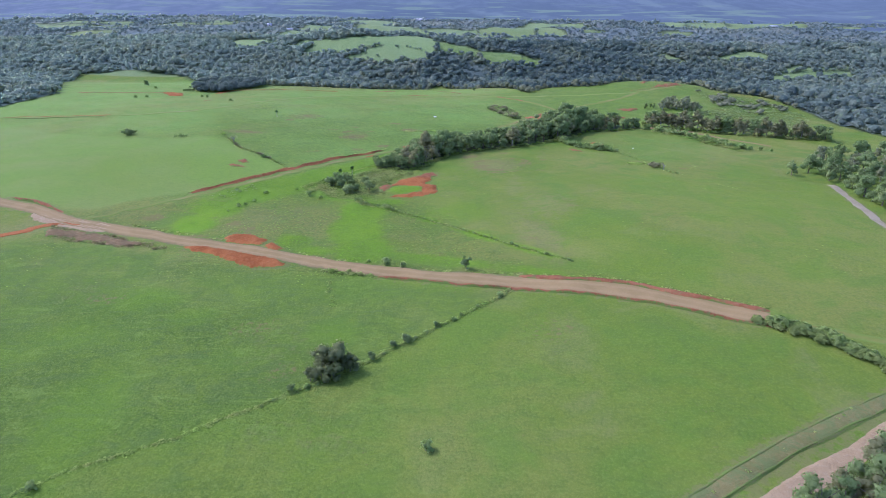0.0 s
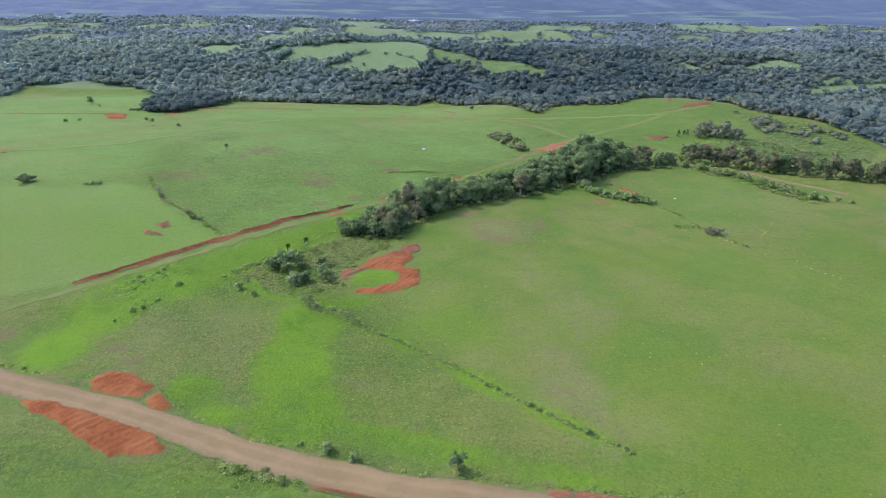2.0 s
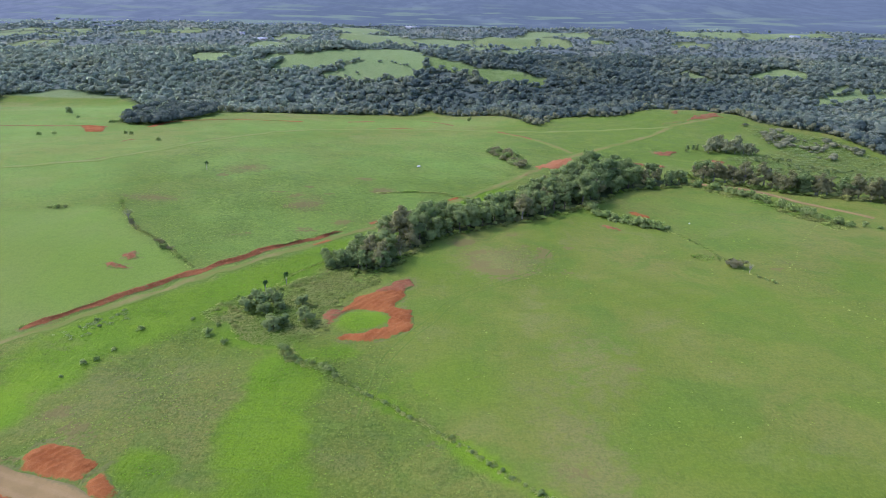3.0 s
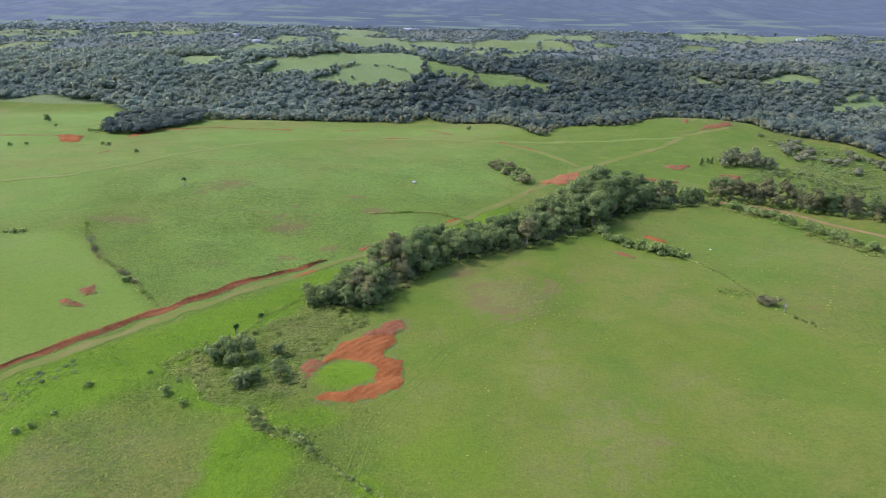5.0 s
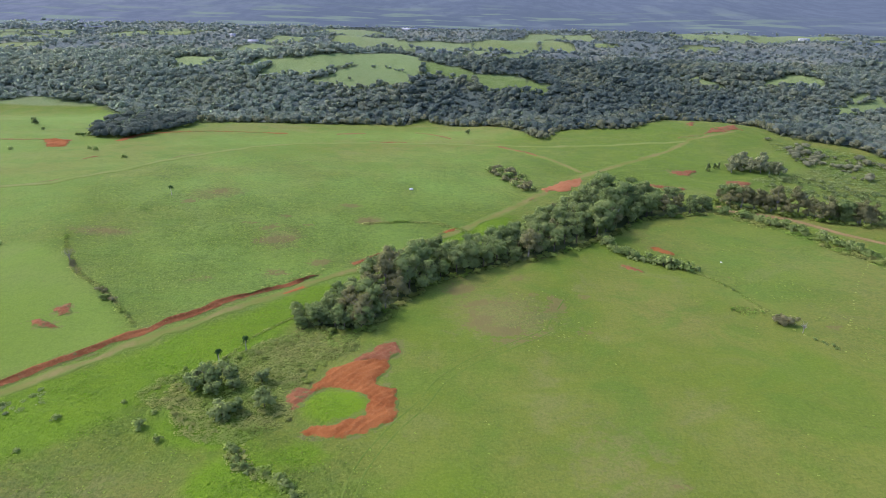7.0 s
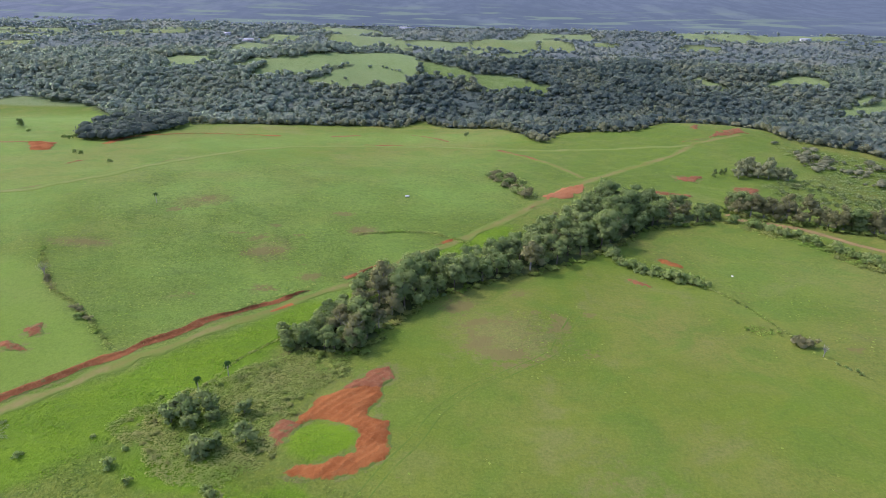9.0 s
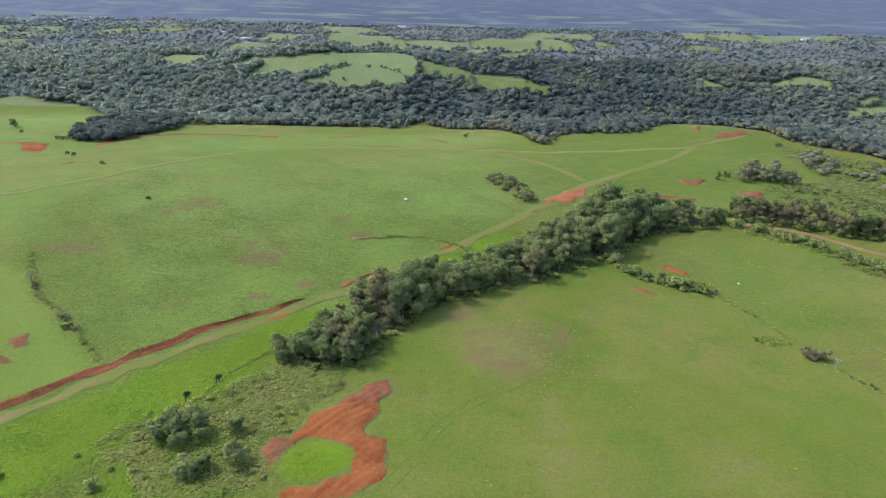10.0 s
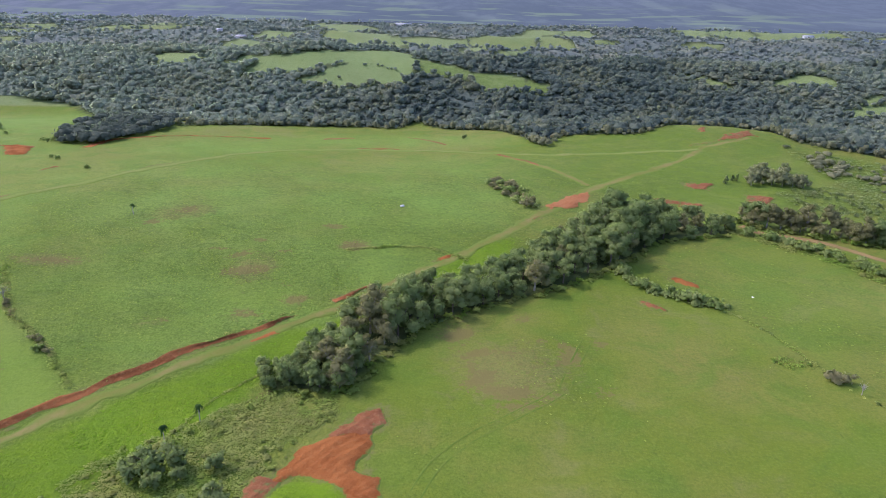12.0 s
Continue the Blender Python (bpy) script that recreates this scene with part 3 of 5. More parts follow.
def spots(x, y, rows):
    z = 0 * x
    for cx, cy, rx, ry, turn, k in rows:
        c, s = math.cos(radians(turn)), math.sin(radians(turn))
        u, w = ((x - cx) * c + (y - cy) * s) / rx, (-(x - cx) * s + (y - cy) * c) / ry
        z = np.maximum(z, k * np.exp(-((u * u + w * w) ** 1.5)))
    return z


# the smooth newly sown field west of the farm track, up to its fence
LEY = [(-46.2, 185.6), (-52, 191), (-58, 196.6), (-64, 202.6), (-68, 208.5), (-73.5, 213.5), (-81, 219), (-98, 212), (-131, 219), (-165, 238), (-260, 240), (-260, 200),
       (-110, 155.7), (-91, 149.5), (-84, 150), (-75.7, 157.5), (-66.3, 163.5), (-57, 173)]


NEAR_WEST = [(-200, 118), (-92, 131), (-58, 124), (-36, 114), (-20, 111), (-10, 107.5), (9, 103), (5.7, 98), (-6.2, 87), (-15.6, 78.4), (-24, 72.4), (-33.3, 65.6), (-47, 56.4), (-90, 20), (-200, 20)]
NEAR_EAST = [(9, 103), (30, 98), (48, 88), (62, 71), (40, 60), (10, 42), (-60, 20), (-90, 20), (-47, 56.4), (-33.3, 65.6), (-15.6, 78.4)]
# Hill flank whose cloud shade is put into the grass colour
CREST_SHADE = [(14, 318), (40, 345), (60, 358), (110, 378), (132, 345), (155, 300), (140, 265), (98, 262), (66, 274), (44, 284)]
EAST_FIELD = [(42, 238), (46, 222), (54, 216), (58, 207.5), (60, 199), (64, 184), (74, 165), (112, 172), (100, 221), (78, 256), (72, 254), (53, 248)]


def region(x, y, poly, soft=1.2):
    """1 inside a field, 0 outside, with a narrow uneven edge."""
    d = line_distance(x, y, poly + poly[:1])
    d = np.where(inside(x, y, poly), d, -d) + 1.2 * (value_noise(x, y, 3.0, 51) - 0.5)
    return np.clip(0.5 + d / (2 * soft), 0, 1)


def roughness(x, y):
    """How coarse and tufted the sward is: 0 grazed short, 1 tussocks."""
    r = 0.22 + 0.36 * np.clip((-5 - x) / 20, 0, 1) * np.clip((112 - y) / 12, 0, 1)                   # field before the road
    r = np.maximum(r, 0.60 * np.clip((y - 203 - x * 1.1) / 14, 0, 1) * np.clip((x + 105) / 30, 0, 1) * np.clip((345 - y) / 60, 0.15, 1))  # field behind the track
    r = np.maximum(r, 0.65 * np.clip((x + 60) / 10, 0, 1) * np.clip((18 - x - (y - 112) * 0.45) / 6, 0, 1) * np.clip((y - 108) / 6, 0, 1))
    r = np.maximum(r, 0.34 * region(x, y, EAST_FIELD))
    r = np.maximum(r, 0.55 * np.exp(-(((x - 22) / 12) ** 2) - ((y - 195) / 16) ** 2))
    return np.clip(r * (0.6 + 0.8 * value_noise(x, y, 9, 4)) * (1 - 0.85 * region(x, y, LEY)), 0, 1)


FOREST_EDGE = [(-1300, 208), (-364, 244), (-183, 272.5), (-183, 316), (-208, 364), (-231, 423), (-203, 436), (-167, 424.5), (-146, 404), (-104, 400), (-101, 377),
               (-65.5, 404), (-31.7, 412), (-16, 410), (-6, 421.7), (27, 382), (39, 340.6), (50.8, 359.5), (65, 357.5), (76.7, 354.5), (86.6, 363), (98, 378), (112, 387), (126, 382), (133, 366), (130.5, 348), (137, 340), (146, 335), (154, 327),
               (156, 300), (155, 270), (162, 245.5), (172, 208), (260, 156), (1300, 130), (1300, 900), (-1300, 900)]
# clearings in the woods, corner by corner
FIELDS = (
    [(-101, 470), (-92, 492), (-76, 494), (-59, 502), (-33, 510), (-10, 506), (-12, 475), (-17, 463), (-26, 463), (-41, 457), (-64, 456), (-71, 462), (-55, 471), (-47, 482), (-59, 478), (-74, 473), (-88, 477), (-92, 464)],
    [(-10, 494), (4, 484), (23, 478), (62, 463), (55, 451), (39, 455), (24, 456), (16, 466), (-9, 468)],
    [(-168, 514), (-132, 506), (-125, 490), (-139, 481), (-150, 483)], [(-116, 486), (-101, 497), (-92, 490), (-101, 479), (-108, 477)],
    [(-138, 566), (-130, 640), (-105, 600), (-97, 520), (-128, 550)], [(-146, 672), (-130, 720), (-107, 700), (-119, 655), (-137, 660)], [(-121, 762), (-119, 830), (-76, 800), (-80, 752), (-104, 752)],
    [(-70, 560), (-64, 655), (-50, 655), (-44, 560)], [(-47, 597), (-18, 662), (-14, 648), (-22, 580)], [(-12, 642), (10, 637), (10, 576), (-6, 570)], [(14, 577), (40, 651), (46, 642), (30, 574)],
    [(44, 570), (78, 656), (85, 650), (57, 570)], [(68, 750), (97, 775), (140, 772), (147, 740), (85, 675)], [(135, 738), (145, 680), (148, 648), (126, 650)],
    [(226, 830), (238, 760), (310, 748), (330, 820)], [(298, 787), (351, 820), (405, 788), (343, 686), (312, 762)], [(395, 768), (470, 790), (450, 735), (356, 684)], [(190, 658), (228, 664), (224, 646), (192, 646)],
    [(143, 510), (163, 490), (165, 476), (147, 494)], [(187, 492), (209, 500), (220, 490), (217, 476), (194, 481)], [(245, 555), (242, 515), (217, 490)], [(284, 562), (340, 610), (330, 556), (284, 552)],
    [(198, 440), (217, 449), (262, 455), (256, 436), (203, 433)], [(211, 456), (266, 466), (262, 459), (219, 452)], [(-300, 720), (-263, 775), (-200, 775), (-192, 690), (-284, 690)], [(-420, 700), (-323, 715), (-312, 680), (-410, 655)],
    [(-340, 586), (-284, 590), (-282, 572), (-330, 572)],
)


WOOD = [(-20.3, 188.2), (-9.4, 188.4), (-6.0, 196), (0.8, 207.4), (10.6, 215), (26, 224), (35.0, 232), (42, 238.4), (53, 250.5), (70.5, 256), (73.4, 260), (57.5, 266.5),
        (41.6, 262.5), (32.2, 249.6), (25.5, 240.8), (17.7, 231.4), (9.4, 223.2), (-2.1, 217.0), (-7.8, 210.6), (-13.5, 202.8), (-20.8, 191.9)]


def in_fields(x, y):
    """Where the clearings lie, with uneven edges."""
    u = x + 7 * (value_noise(x, y, 11, 41) - 0.5) + 4 * (value_noise(x, y, 4, 42) - 0.5)
    w = y + 9 * (value_noise(x, y, 11, 43) - 0.5) + 4 * (value_noise(x, y, 4, 44) - 0.5)
    hit = np.zeros(np.shape(u), bool)
    for poly in FIELDS:
        hit |= inside(u, w, poly)
    return hit


def in_woods(x, y):
    """Where the far woods stand: all but the fields in them."""
    ok = inside(x, y, FOREST_EDGE) & ~in_fields(x, y)
    ok &= ~((y > 600) & (x > -90) & (value_noise(x * 0.5, y, 38, 5) > 0.74))
    belts = (np.abs(value_noise(x, y * 0.8, 48, 12) - 0.5) < 0.022) & (value_noise(x, y, 17, 13) > 0.35)      # tree belts between the fields
    return ok | (belts & (y > 560)) | (y > 835)


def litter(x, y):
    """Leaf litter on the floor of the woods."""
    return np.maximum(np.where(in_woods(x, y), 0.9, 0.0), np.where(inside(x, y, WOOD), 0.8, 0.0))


OUTLINES = []     # edges of roads and bare soil, with the width of the worn verge beside them


def worn(x, y):
    """Thin dry grass beside roads and bare soil."""
    z = np.zeros(x.shape)
    for line, reach in OUTLINES:
        p = np.array(line)
        lo, hi = p.min(0) - 4 * reach, p.max(0) + 4 * reach
        box = (x > lo[0]) & (x < hi[0]) & (y > lo[1]) & (y < hi[1])
        z[box] = np.maximum(z[box], np.exp(-((line_distance(x[box], y[box], line) / reach) ** 2)))
    return z


def build_ground():
    xs, ys = (spaced(lo, hi, 1.45, a, b, steps=steps) for lo, hi, a, b, steps in ((-160, 160, -4900, 4900, ((300, 5), (700, 9))), (45, 370, -4900, 4900, ((540, 3), (860, 6)))))
    x, y = np.meshgrid(xs, ys)
    rough = roughness(x, y)
    ley = region(x, y, LEY)
    z = height(x, y) + (0.06 + 0.12 * rough) * (value_noise(x, y, 3.1, 2) - 0.5) * (np.abs(x) < 200) * (y < 400)
    me = mesh_of("ground", np.stack([x, y, z], -1).reshape(-1, 3), grid_faces(len(xs), len(ys)), GRASS, True,
                 ley=ley, deep=np.maximum.reduce((0.95 * region(x, y, NEAR_WEST), 0.30 * region(x, y, NEAR_EAST), 0.55 * region(x, y, CREST_SHADE, 8.0), 0.6 * region(x, y, FIELDS[1]), spots(x, y, DARK_SPOTS))), lush=spots(x, y, LUSH_SPOTS), dry=spots(x, y, DRY_SPOTS), rough=rough, dead=spots(x, y, DEAD_SPOTS), green=np.clip(spots(x, y, GREEN_SPOTS) * (0.4 + 0.9 * value_noise(x, y, 12, 25)), 0, 0.85), hay_haze=np.clip(spots(x, y, HAY_HAZE_SPOTS) * (0.6 + 0.6 * value_noise(x, y, 8, 22)), 0, 0.9), far_haze=np.where(y > 545, 0.45 + 0.5 * value_noise(x, y, 50, 21), np.where(y > 425, 0.66, 0.0)), litter=litter(x, y), verge=worn(x, y))
    tagged(new("ground", me), "rolling green pasture of grazed grass", "ground", kind="structure")


def foot(x, y):
    """Height of the mountain foot beyond the woods."""
    a, r = np.arctan2(x, y - 52), np.hypot(x, y - 52)
    k = np.maximum(r - 800, 0) / 3800
    return 3 + 330 * k**1.35 + 30 * k * np.sin(a * 23) + 6 * np.sin(a * 61 + r * 0.01) * k


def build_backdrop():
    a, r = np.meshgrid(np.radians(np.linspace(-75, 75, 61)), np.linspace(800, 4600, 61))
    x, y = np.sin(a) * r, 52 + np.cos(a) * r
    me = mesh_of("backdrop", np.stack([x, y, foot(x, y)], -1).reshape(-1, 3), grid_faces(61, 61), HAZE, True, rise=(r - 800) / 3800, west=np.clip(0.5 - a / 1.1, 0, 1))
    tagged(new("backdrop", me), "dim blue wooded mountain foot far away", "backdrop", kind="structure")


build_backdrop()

# ---------------------------------------------------------------- roads and bare soil
MAIN_ROAD = [(-156, 171.6), (-108.7, 152.9), (-96.2, 147.7), (-84.2, 140.9), (-73.9, 137.8), (-56.5, 131), (-42.1, 126.1), (-30.2, 121.0), (-20.3, 116.3),
             (-9.4, 112.4), (1, 109.3), (10.9, 107.0), (20.4, 104.7), (28.7, 102.3), (35.6, 99.2), (43.4, 95.0), (50.2, 91.6)]
ROAD_ON = [(50, 91.8), (56.2, 88.9), (64, 85.3), (78, 79), (98, 69), (130, 58)]
SPUR = [(-124.8, 111.8), (-95.7, 132.6), (-91, 136.8), (-86.3, 139.9), (-81.1, 139.9)]
TRACK_LINE = [(-83.2, 142), (-74.9, 150), (-65.5, 159), (-56.4, 168.2), (-50.8, 174.6), (-44.3, 181.7), (-40.6, 185.5), (-36.7, 189.5), (-32.7, 194), (-25.3, 201.2),
              (-21.8, 205), (-13.5, 213.2), (-4.7, 224.1), (5.2, 235), (19.2, 253.2), (29.1, 267.3), (44.2, 286), (56.7, 298), (67.4, 306.6), (81.9, 319.4), (91.4, 330.7), (101.1, 336.5), (114.5, 345)]
BANK_LINE = [(-66, 162), (-60.5, 167.9), (-57.8, 170.8), (-54.9, 173.9), (-51.9, 177.2), (-48.8, 181.0), (-45.2, 184.5), (-41.8, 188.8), (-37.7, 192.8), (-33.6, 197.4), (-28.0, 201.9), (-24.4, 204.8), (-20.2, 209.4)]
CREST_TRACK = [(-165.9, 244.9), (-124.8, 249), (-101.5, 258.2), (-96.5, 263.8), (-91.5, 270), (-86.5, 277.8), (-79.6, 291), (-70.4, 307), (-59.6, 321), (-43, 332), (-23.1, 335), (-11.3, 334.6), (7.6, 333),
               (20.9, 329), (44.7, 325.5), (83.1, 328.6), (91.4, 331)]
CREST_SPUR = [(20.8, 328.1), (35.4, 311), (45.8, 291.7)]
FAR_TRACK = [(-111.3, 323.4), (-109.7, 338.5), (-94.6, 350.5), (-75.4, 354.1), (-58.2, 353.6)]
LEFT_TRACK = [(-176.8, 319.8), (-156.5, 321.9), (-136.8, 323.4), (-126.9, 321.9)]
GRAVEL_ROAD = [(101.4, 171.6), (98.3, 157.6), (95.2, 143.5), (93.6, 135.2), (92.6, 119.6)]
LOW_ROAD = [(-44, 6.5), (-12, 25.8), (6, 36.6), (20.8, 46.0), (33.8, 54.1), (40, 57.8), (47.8, 62.4), (54.6, 66.6), (66, 72.8), (77, 78)]
LOW_BANK = [(-46, 10), (-14, 29), (4, 40), (18, 48.6), (27.5, 55.0), (33.7, 58.9), (41.6, 63.9), (55.5, 71.1), (66, 76)]
EAST_TRACK = [(77, 263.1), (80.1, 257.9), (91, 252.2), (99.8, 242.3), (111.8, 228.8)]


def strip(name, line, half, material, label, category, profile=None, ragged=0.25, lift=0.06, kind="structure", across=11, seed=0, skirt=0.05, verge=0.55):
    """A band of ground laid along a line; profile: heights across it, from its left edge to its right."""
    p = smooth(line)
    way = np.gradient(p, axis=0)
    way /= np.linalg.norm(way, axis=1)[:, None]
    left = np.stack([-way[:, 1], way[:, 0]], 1)
    k = np.linspace(1, -1, across)
    s = np.arange(len(p)) * 1.0
    half = np.interp(np.linspace(0, 1, len(p)), np.linspace(0, 1, len(half)), half) if isinstance(half, tuple) else half
    edge = np.stack([half + ragged * (2 * value_noise(s, 0 * s + q * 57, 3, seed) - 1) + 0.6 * ragged * (2 * value_noise(s, 0 * s + q * 31, 1.3, seed + 1) - 1) for q in (1, 2)])
    wide = np.where(k[None] > 0, edge[0][:, None], edge[1][:, None])
    xy = p[:, None] + left[:, None] * (k[None] * wide)[..., None]
    z = height(xy[..., 0], xy[..., 1]) + lift
    if profile is not None:
        rise = np.interp(-k, np.linspace(-1, 1, len(profile)), profile)
        rise = rise[None] * np.clip(np.minimum(s, s[-1] - s) / 2.5, 0, 1)[:, None]
        z = z + rise * (0.25 + 1.0 * value_noise(xy[..., 0], xy[..., 1], 2.0, seed + 5) + 0.5 * value_noise(xy[..., 0], xy[..., 1], 0.7, seed + 6))
    for edge_of in (np.s_[:, 0], np.s_[:, -1], np.s_[0], np.s_[-1]):
        z[edge_of] -= lift + skirt
    if verge:
        OUTLINES.extend(([tuple(q) for q in xy[::4, e]], verge) for e in (0, -1))
    me = mesh_of(name, np.dstack([xy, z]).reshape(-1, 3), grid_faces(across, len(p))[:, ::-1], material, True, across=np.tile(k, (len(p), 1)), edge=(1 - np.abs(k))[None] * wide * 2.4)
    return tagged(new(name, me), label, category, kind=kind)


def patch(name, shape, material, label, category="bare soil", cell=0.4, ragged=0.5, lift=0.10, lump=0.26, seed=0):
    """A patch of bare soil with a ragged outline; shape: a polygon."""
    pts = np.array(shape, float)
    lo, hi = pts.min(0) - 2, pts.max(0) + 2
    x, y = np.meshgrid(np.arange(lo[0], hi[0], cell), np.arange(lo[1], hi[1], cell))

    def depth(x, y):
        d = line_distance(x, y, list(shape) + [shape[0]])
        d = np.where(inside(x, y, list(shape)), d, -d)
        return d + ragged * (2 * value_noise(x, y, 1.9, seed) - 1) + 0.5 * ragged * (2 * value_noise(x, y, 0.8, seed + 3) - 1)

    d = depth(x, y)
    keep = d > 0
    OUTLINES.append((list(shape) + [shape[0]], 0.5))
    e = 0.2
    gx, gy = (depth(x + e, y) - depth(x - e, y)) / (2 * e), (depth(x, y + e) - depth(x, y - e)) / (2 * e)
    move = np.where(keep, 0, np.clip(-d / (gx**2 + gy**2 + 0.3), 0, cell))
    x, y = x + gx * move, y + gy * move
    ridges = 0.5 + 0.5 * np.sin((x * 0.75 - y * 0.65) * 5.5 + 3 * value_noise(x, y, 3, seed + 8))
    z = height(x, y) + np.where(keep, 0.04 + (lift + lump * (0.7 * value_noise(x, y, 1.6, seed + 7) + 0.8 * ridges)) * np.clip(d - 0.15, 0, 1), -0.06)
    f = grid_faces(x.shape[1], x.shape[0])
    f = f[keep.ravel()[f].any(1)]
    used, f = np.unique(f, return_inverse=True)
    v = np.stack([x, y, z], -1).reshape(-1, 3)[used]
    me = mesh_of(name, v, f.reshape(-1, 4), material, True, edge=np.where(keep, d, 0).ravel()[used])
    return tagged(new(name, me), label, category, kind="structure")


def ellipse(cx, cy, rx, ry, turn=0, n=14):
    c, s = math.cos(radians(turn)), math.sin(radians(turn))
    a = np.arange(n) * 2 * math.pi / n
    return [(cx + rx * math.cos(t) * c - ry * math.sin(t) * s, cy + rx * math.cos(t) * s + ry * math.sin(t) * c) for t in a]


strip("road", MAIN_ROAD, (2.2,) * 13 + (2.7, 2.9, 2.6, 2.2), DIRT, "graded tan dirt road between pastures", "road", (0.05, 0.05, 0.0, 0.03, 0.07, 0.03, 0.0, 0.05, 0.05), lift=0.09, seed=1)
strip("road", ROAD_ON, 1.35, TRACK, "overgrown end of the dirt road behind a hedge", "road", verge=0, seed=2)
strip("road", SPUR, (1.9, 1.8, 1.6, 1.3, 0.9), RED, "short red earth side road", "road", ragged=0.45, lift=0.12, seed=3)
strip("road", TRACK_LINE, (0.8, 1.2, 1.3, 1.4, 1.6, 1.7, 1.6, 1.4), TRACK, "grassed-over farm track along the hedgerow", "track", verge=0, ragged=0.6, lift=0.08, seed=4)
strip("road", CREST_TRACK, (1.6, 1.6, 1.9, 2.2, 2.2, 2.0, 1.6, 1.2), PALE_TRACK, "faint grassy track over the hill crest", "track", verge=0, ragged=0.6, lift=0.1, seed=5)
strip("road", CREST_SPUR, 1.3, TRACK, "faint grassy track joining the farm track", "track", verge=0, ragged=0.4, lift=0.1, seed=6)
strip("road", FAR_TRACK, (1.4, 1.3, 0.7, 0.55, 0.55, 1.1), RED, "narrow red earth track on the far hill", "track", ragged=0.5, lift=0.12, seed=7)
strip("road", LEFT_TRACK, 0.8, RED_WEEDY, "narrow red earth track on a slope", "track", ragged=0.5, lift=0.12, seed=8)
strip("road", GRAVEL_ROAD, 1.1, GRAVEL, "pale gravel lane beside trees", "road", seed=9)
strip("road", LOW_ROAD, 1.5, PINK, "pale pinkish earth road beside trees", "road", seed=10)
strip("road", EAST_TRACK, 1.1, DIRT, "tan dirt track along a shrub hedge", "track", seed=11)
strip("earth_bank", BANK_LINE, (0.42, 0.72, 0.85, 0.8, 0.74, 0.66, 0.60, 0.45), BANK_EARTH, "raw red earth bank beside the farm track", "earth bank", (0.22, 0.40, 0.32, 0.18, 0.08, 0.03, 0), ragged=0.35, across=13, seed=12)
strip("earth_bank", [(-15.0, 215.0), (-11.5, 219), (-8.6, 222.6)], 0.55, BANK_EARTH, "short raw red earth bank", "earth bank", (0, 0.12, 0.15, 0.1, 0.0), ragged=0.35, seed=13)
strip("earth_bank", [(-26.4, 199.7), (-24, 202), (-21.6, 203.8)], 0.4, RED, "thin red earth scrape along the track", "earth bank", (0, 0.1, 0.1, 0), ragged=0.3, seed=14)
strip("earth_bank", [(-13, 110.9), (-4.9, 108.4), (2.0, 106.2), (10.7, 104.1), (20.1, 101.9), (29.0, 99.2), (37.1, 95.5), (44.5, 91.6), (49.6, 89.3)], 0.34, RED_WEEDY,
      "low cut bank of red earth along the road", "earth bank", (0, 0.35, 0.35, 0.15, 0), ragged=0.2, seed=15)
strip("earth_bank", [(12.6, 109.1), (20.9, 107.3), (29.5, 105.4), (35.8, 102.6), (43.4, 98.2), (51.2, 94.2)], 0.7, RED_WEEDY,
      "low red earth bank along the far edge of the road", "earth bank", (0, 0.3, 0.4, 0.25, 0.0), ragged=0.35, seed=16)
strip("earth_bank", [(-108, 156.2), (-98, 151.8), (-90, 147)], 0.6, RED_WEEDY, "low red earth bank at the road junction", "earth bank", (0, 0.3, 0.4, 0.2, 0), ragged=0.4, seed=17)
strip("earth_bank", LOW_BANK, 1.5, BROWN, "grassy earth bank beside the pale road", "earth bank", (0, 0.15, 0.2, 0.15, 0), ragged=0.2, seed=18)
for shift, k in ((1.15, 19), (-1.0, 20)):
    strip("ditch", [(x - 0.5 * shift, y + 0.85 * shift) for x, y in LOW_BANK], 0.22, BROWN, "narrow weedy ditch along the earth bank", "ditch", ragged=0.1, lift=0.2, across=5, seed=k)
strip("road", [(-166, 246.2), (-145, 247.6), (-126, 248.8)], 0.5, RED, "red earth edge of the crest track", "track", ragged=0.3, lift=0.16, seed=70)
strip("road", [(-160, 243.8), (-145, 244.8), (-128, 246.2)], 0.3, BROWN, "worn edge of the crest track", "track", ragged=0.2, lift=0.16, seed=71)
for line, wide, tint, k in (([(-102.3, 259.6), (-97, 265), (-92, 271)], 0.24, BROWN_CUT, 74), ([(-80.6, 292.6), (-77.4, 299.6), (-71, 308)], 0.26, BROWN_CUT, 75), ([(-105, 287), (-104.6, 290), (-104.1, 294)], 0.6, BANK_EARTH, 76),
                            ([(-9.2, 362.5), (-2.1, 357.8), (5.8, 346.1)], 0.6, RED_WEEDY, 77), ([(-40, 355.4), (-34, 358.6), (-28.1, 361)], 0.9, RED_WEEDY, 78)):
    strip("earth_bank", line, wide, tint, "low raw cut of reddish earth in the pasture", "earth bank", ragged=0.25, lift=0.07, seed=k)
strip("road", [(-25, 337.4), (-18, 337.6), (-10, 336.8)], 0.7, BANK_EARTH, "reddish edge of the crest track", "track", ragged=0.4, lift=0.16, seed=72)
strip("road", [(22, 327), (30, 318.5), (35, 311.5)], 0.5, RED_WEEDY, "reddish edge of the crest track", "track", ragged=0.4, lift=0.16, seed=73)

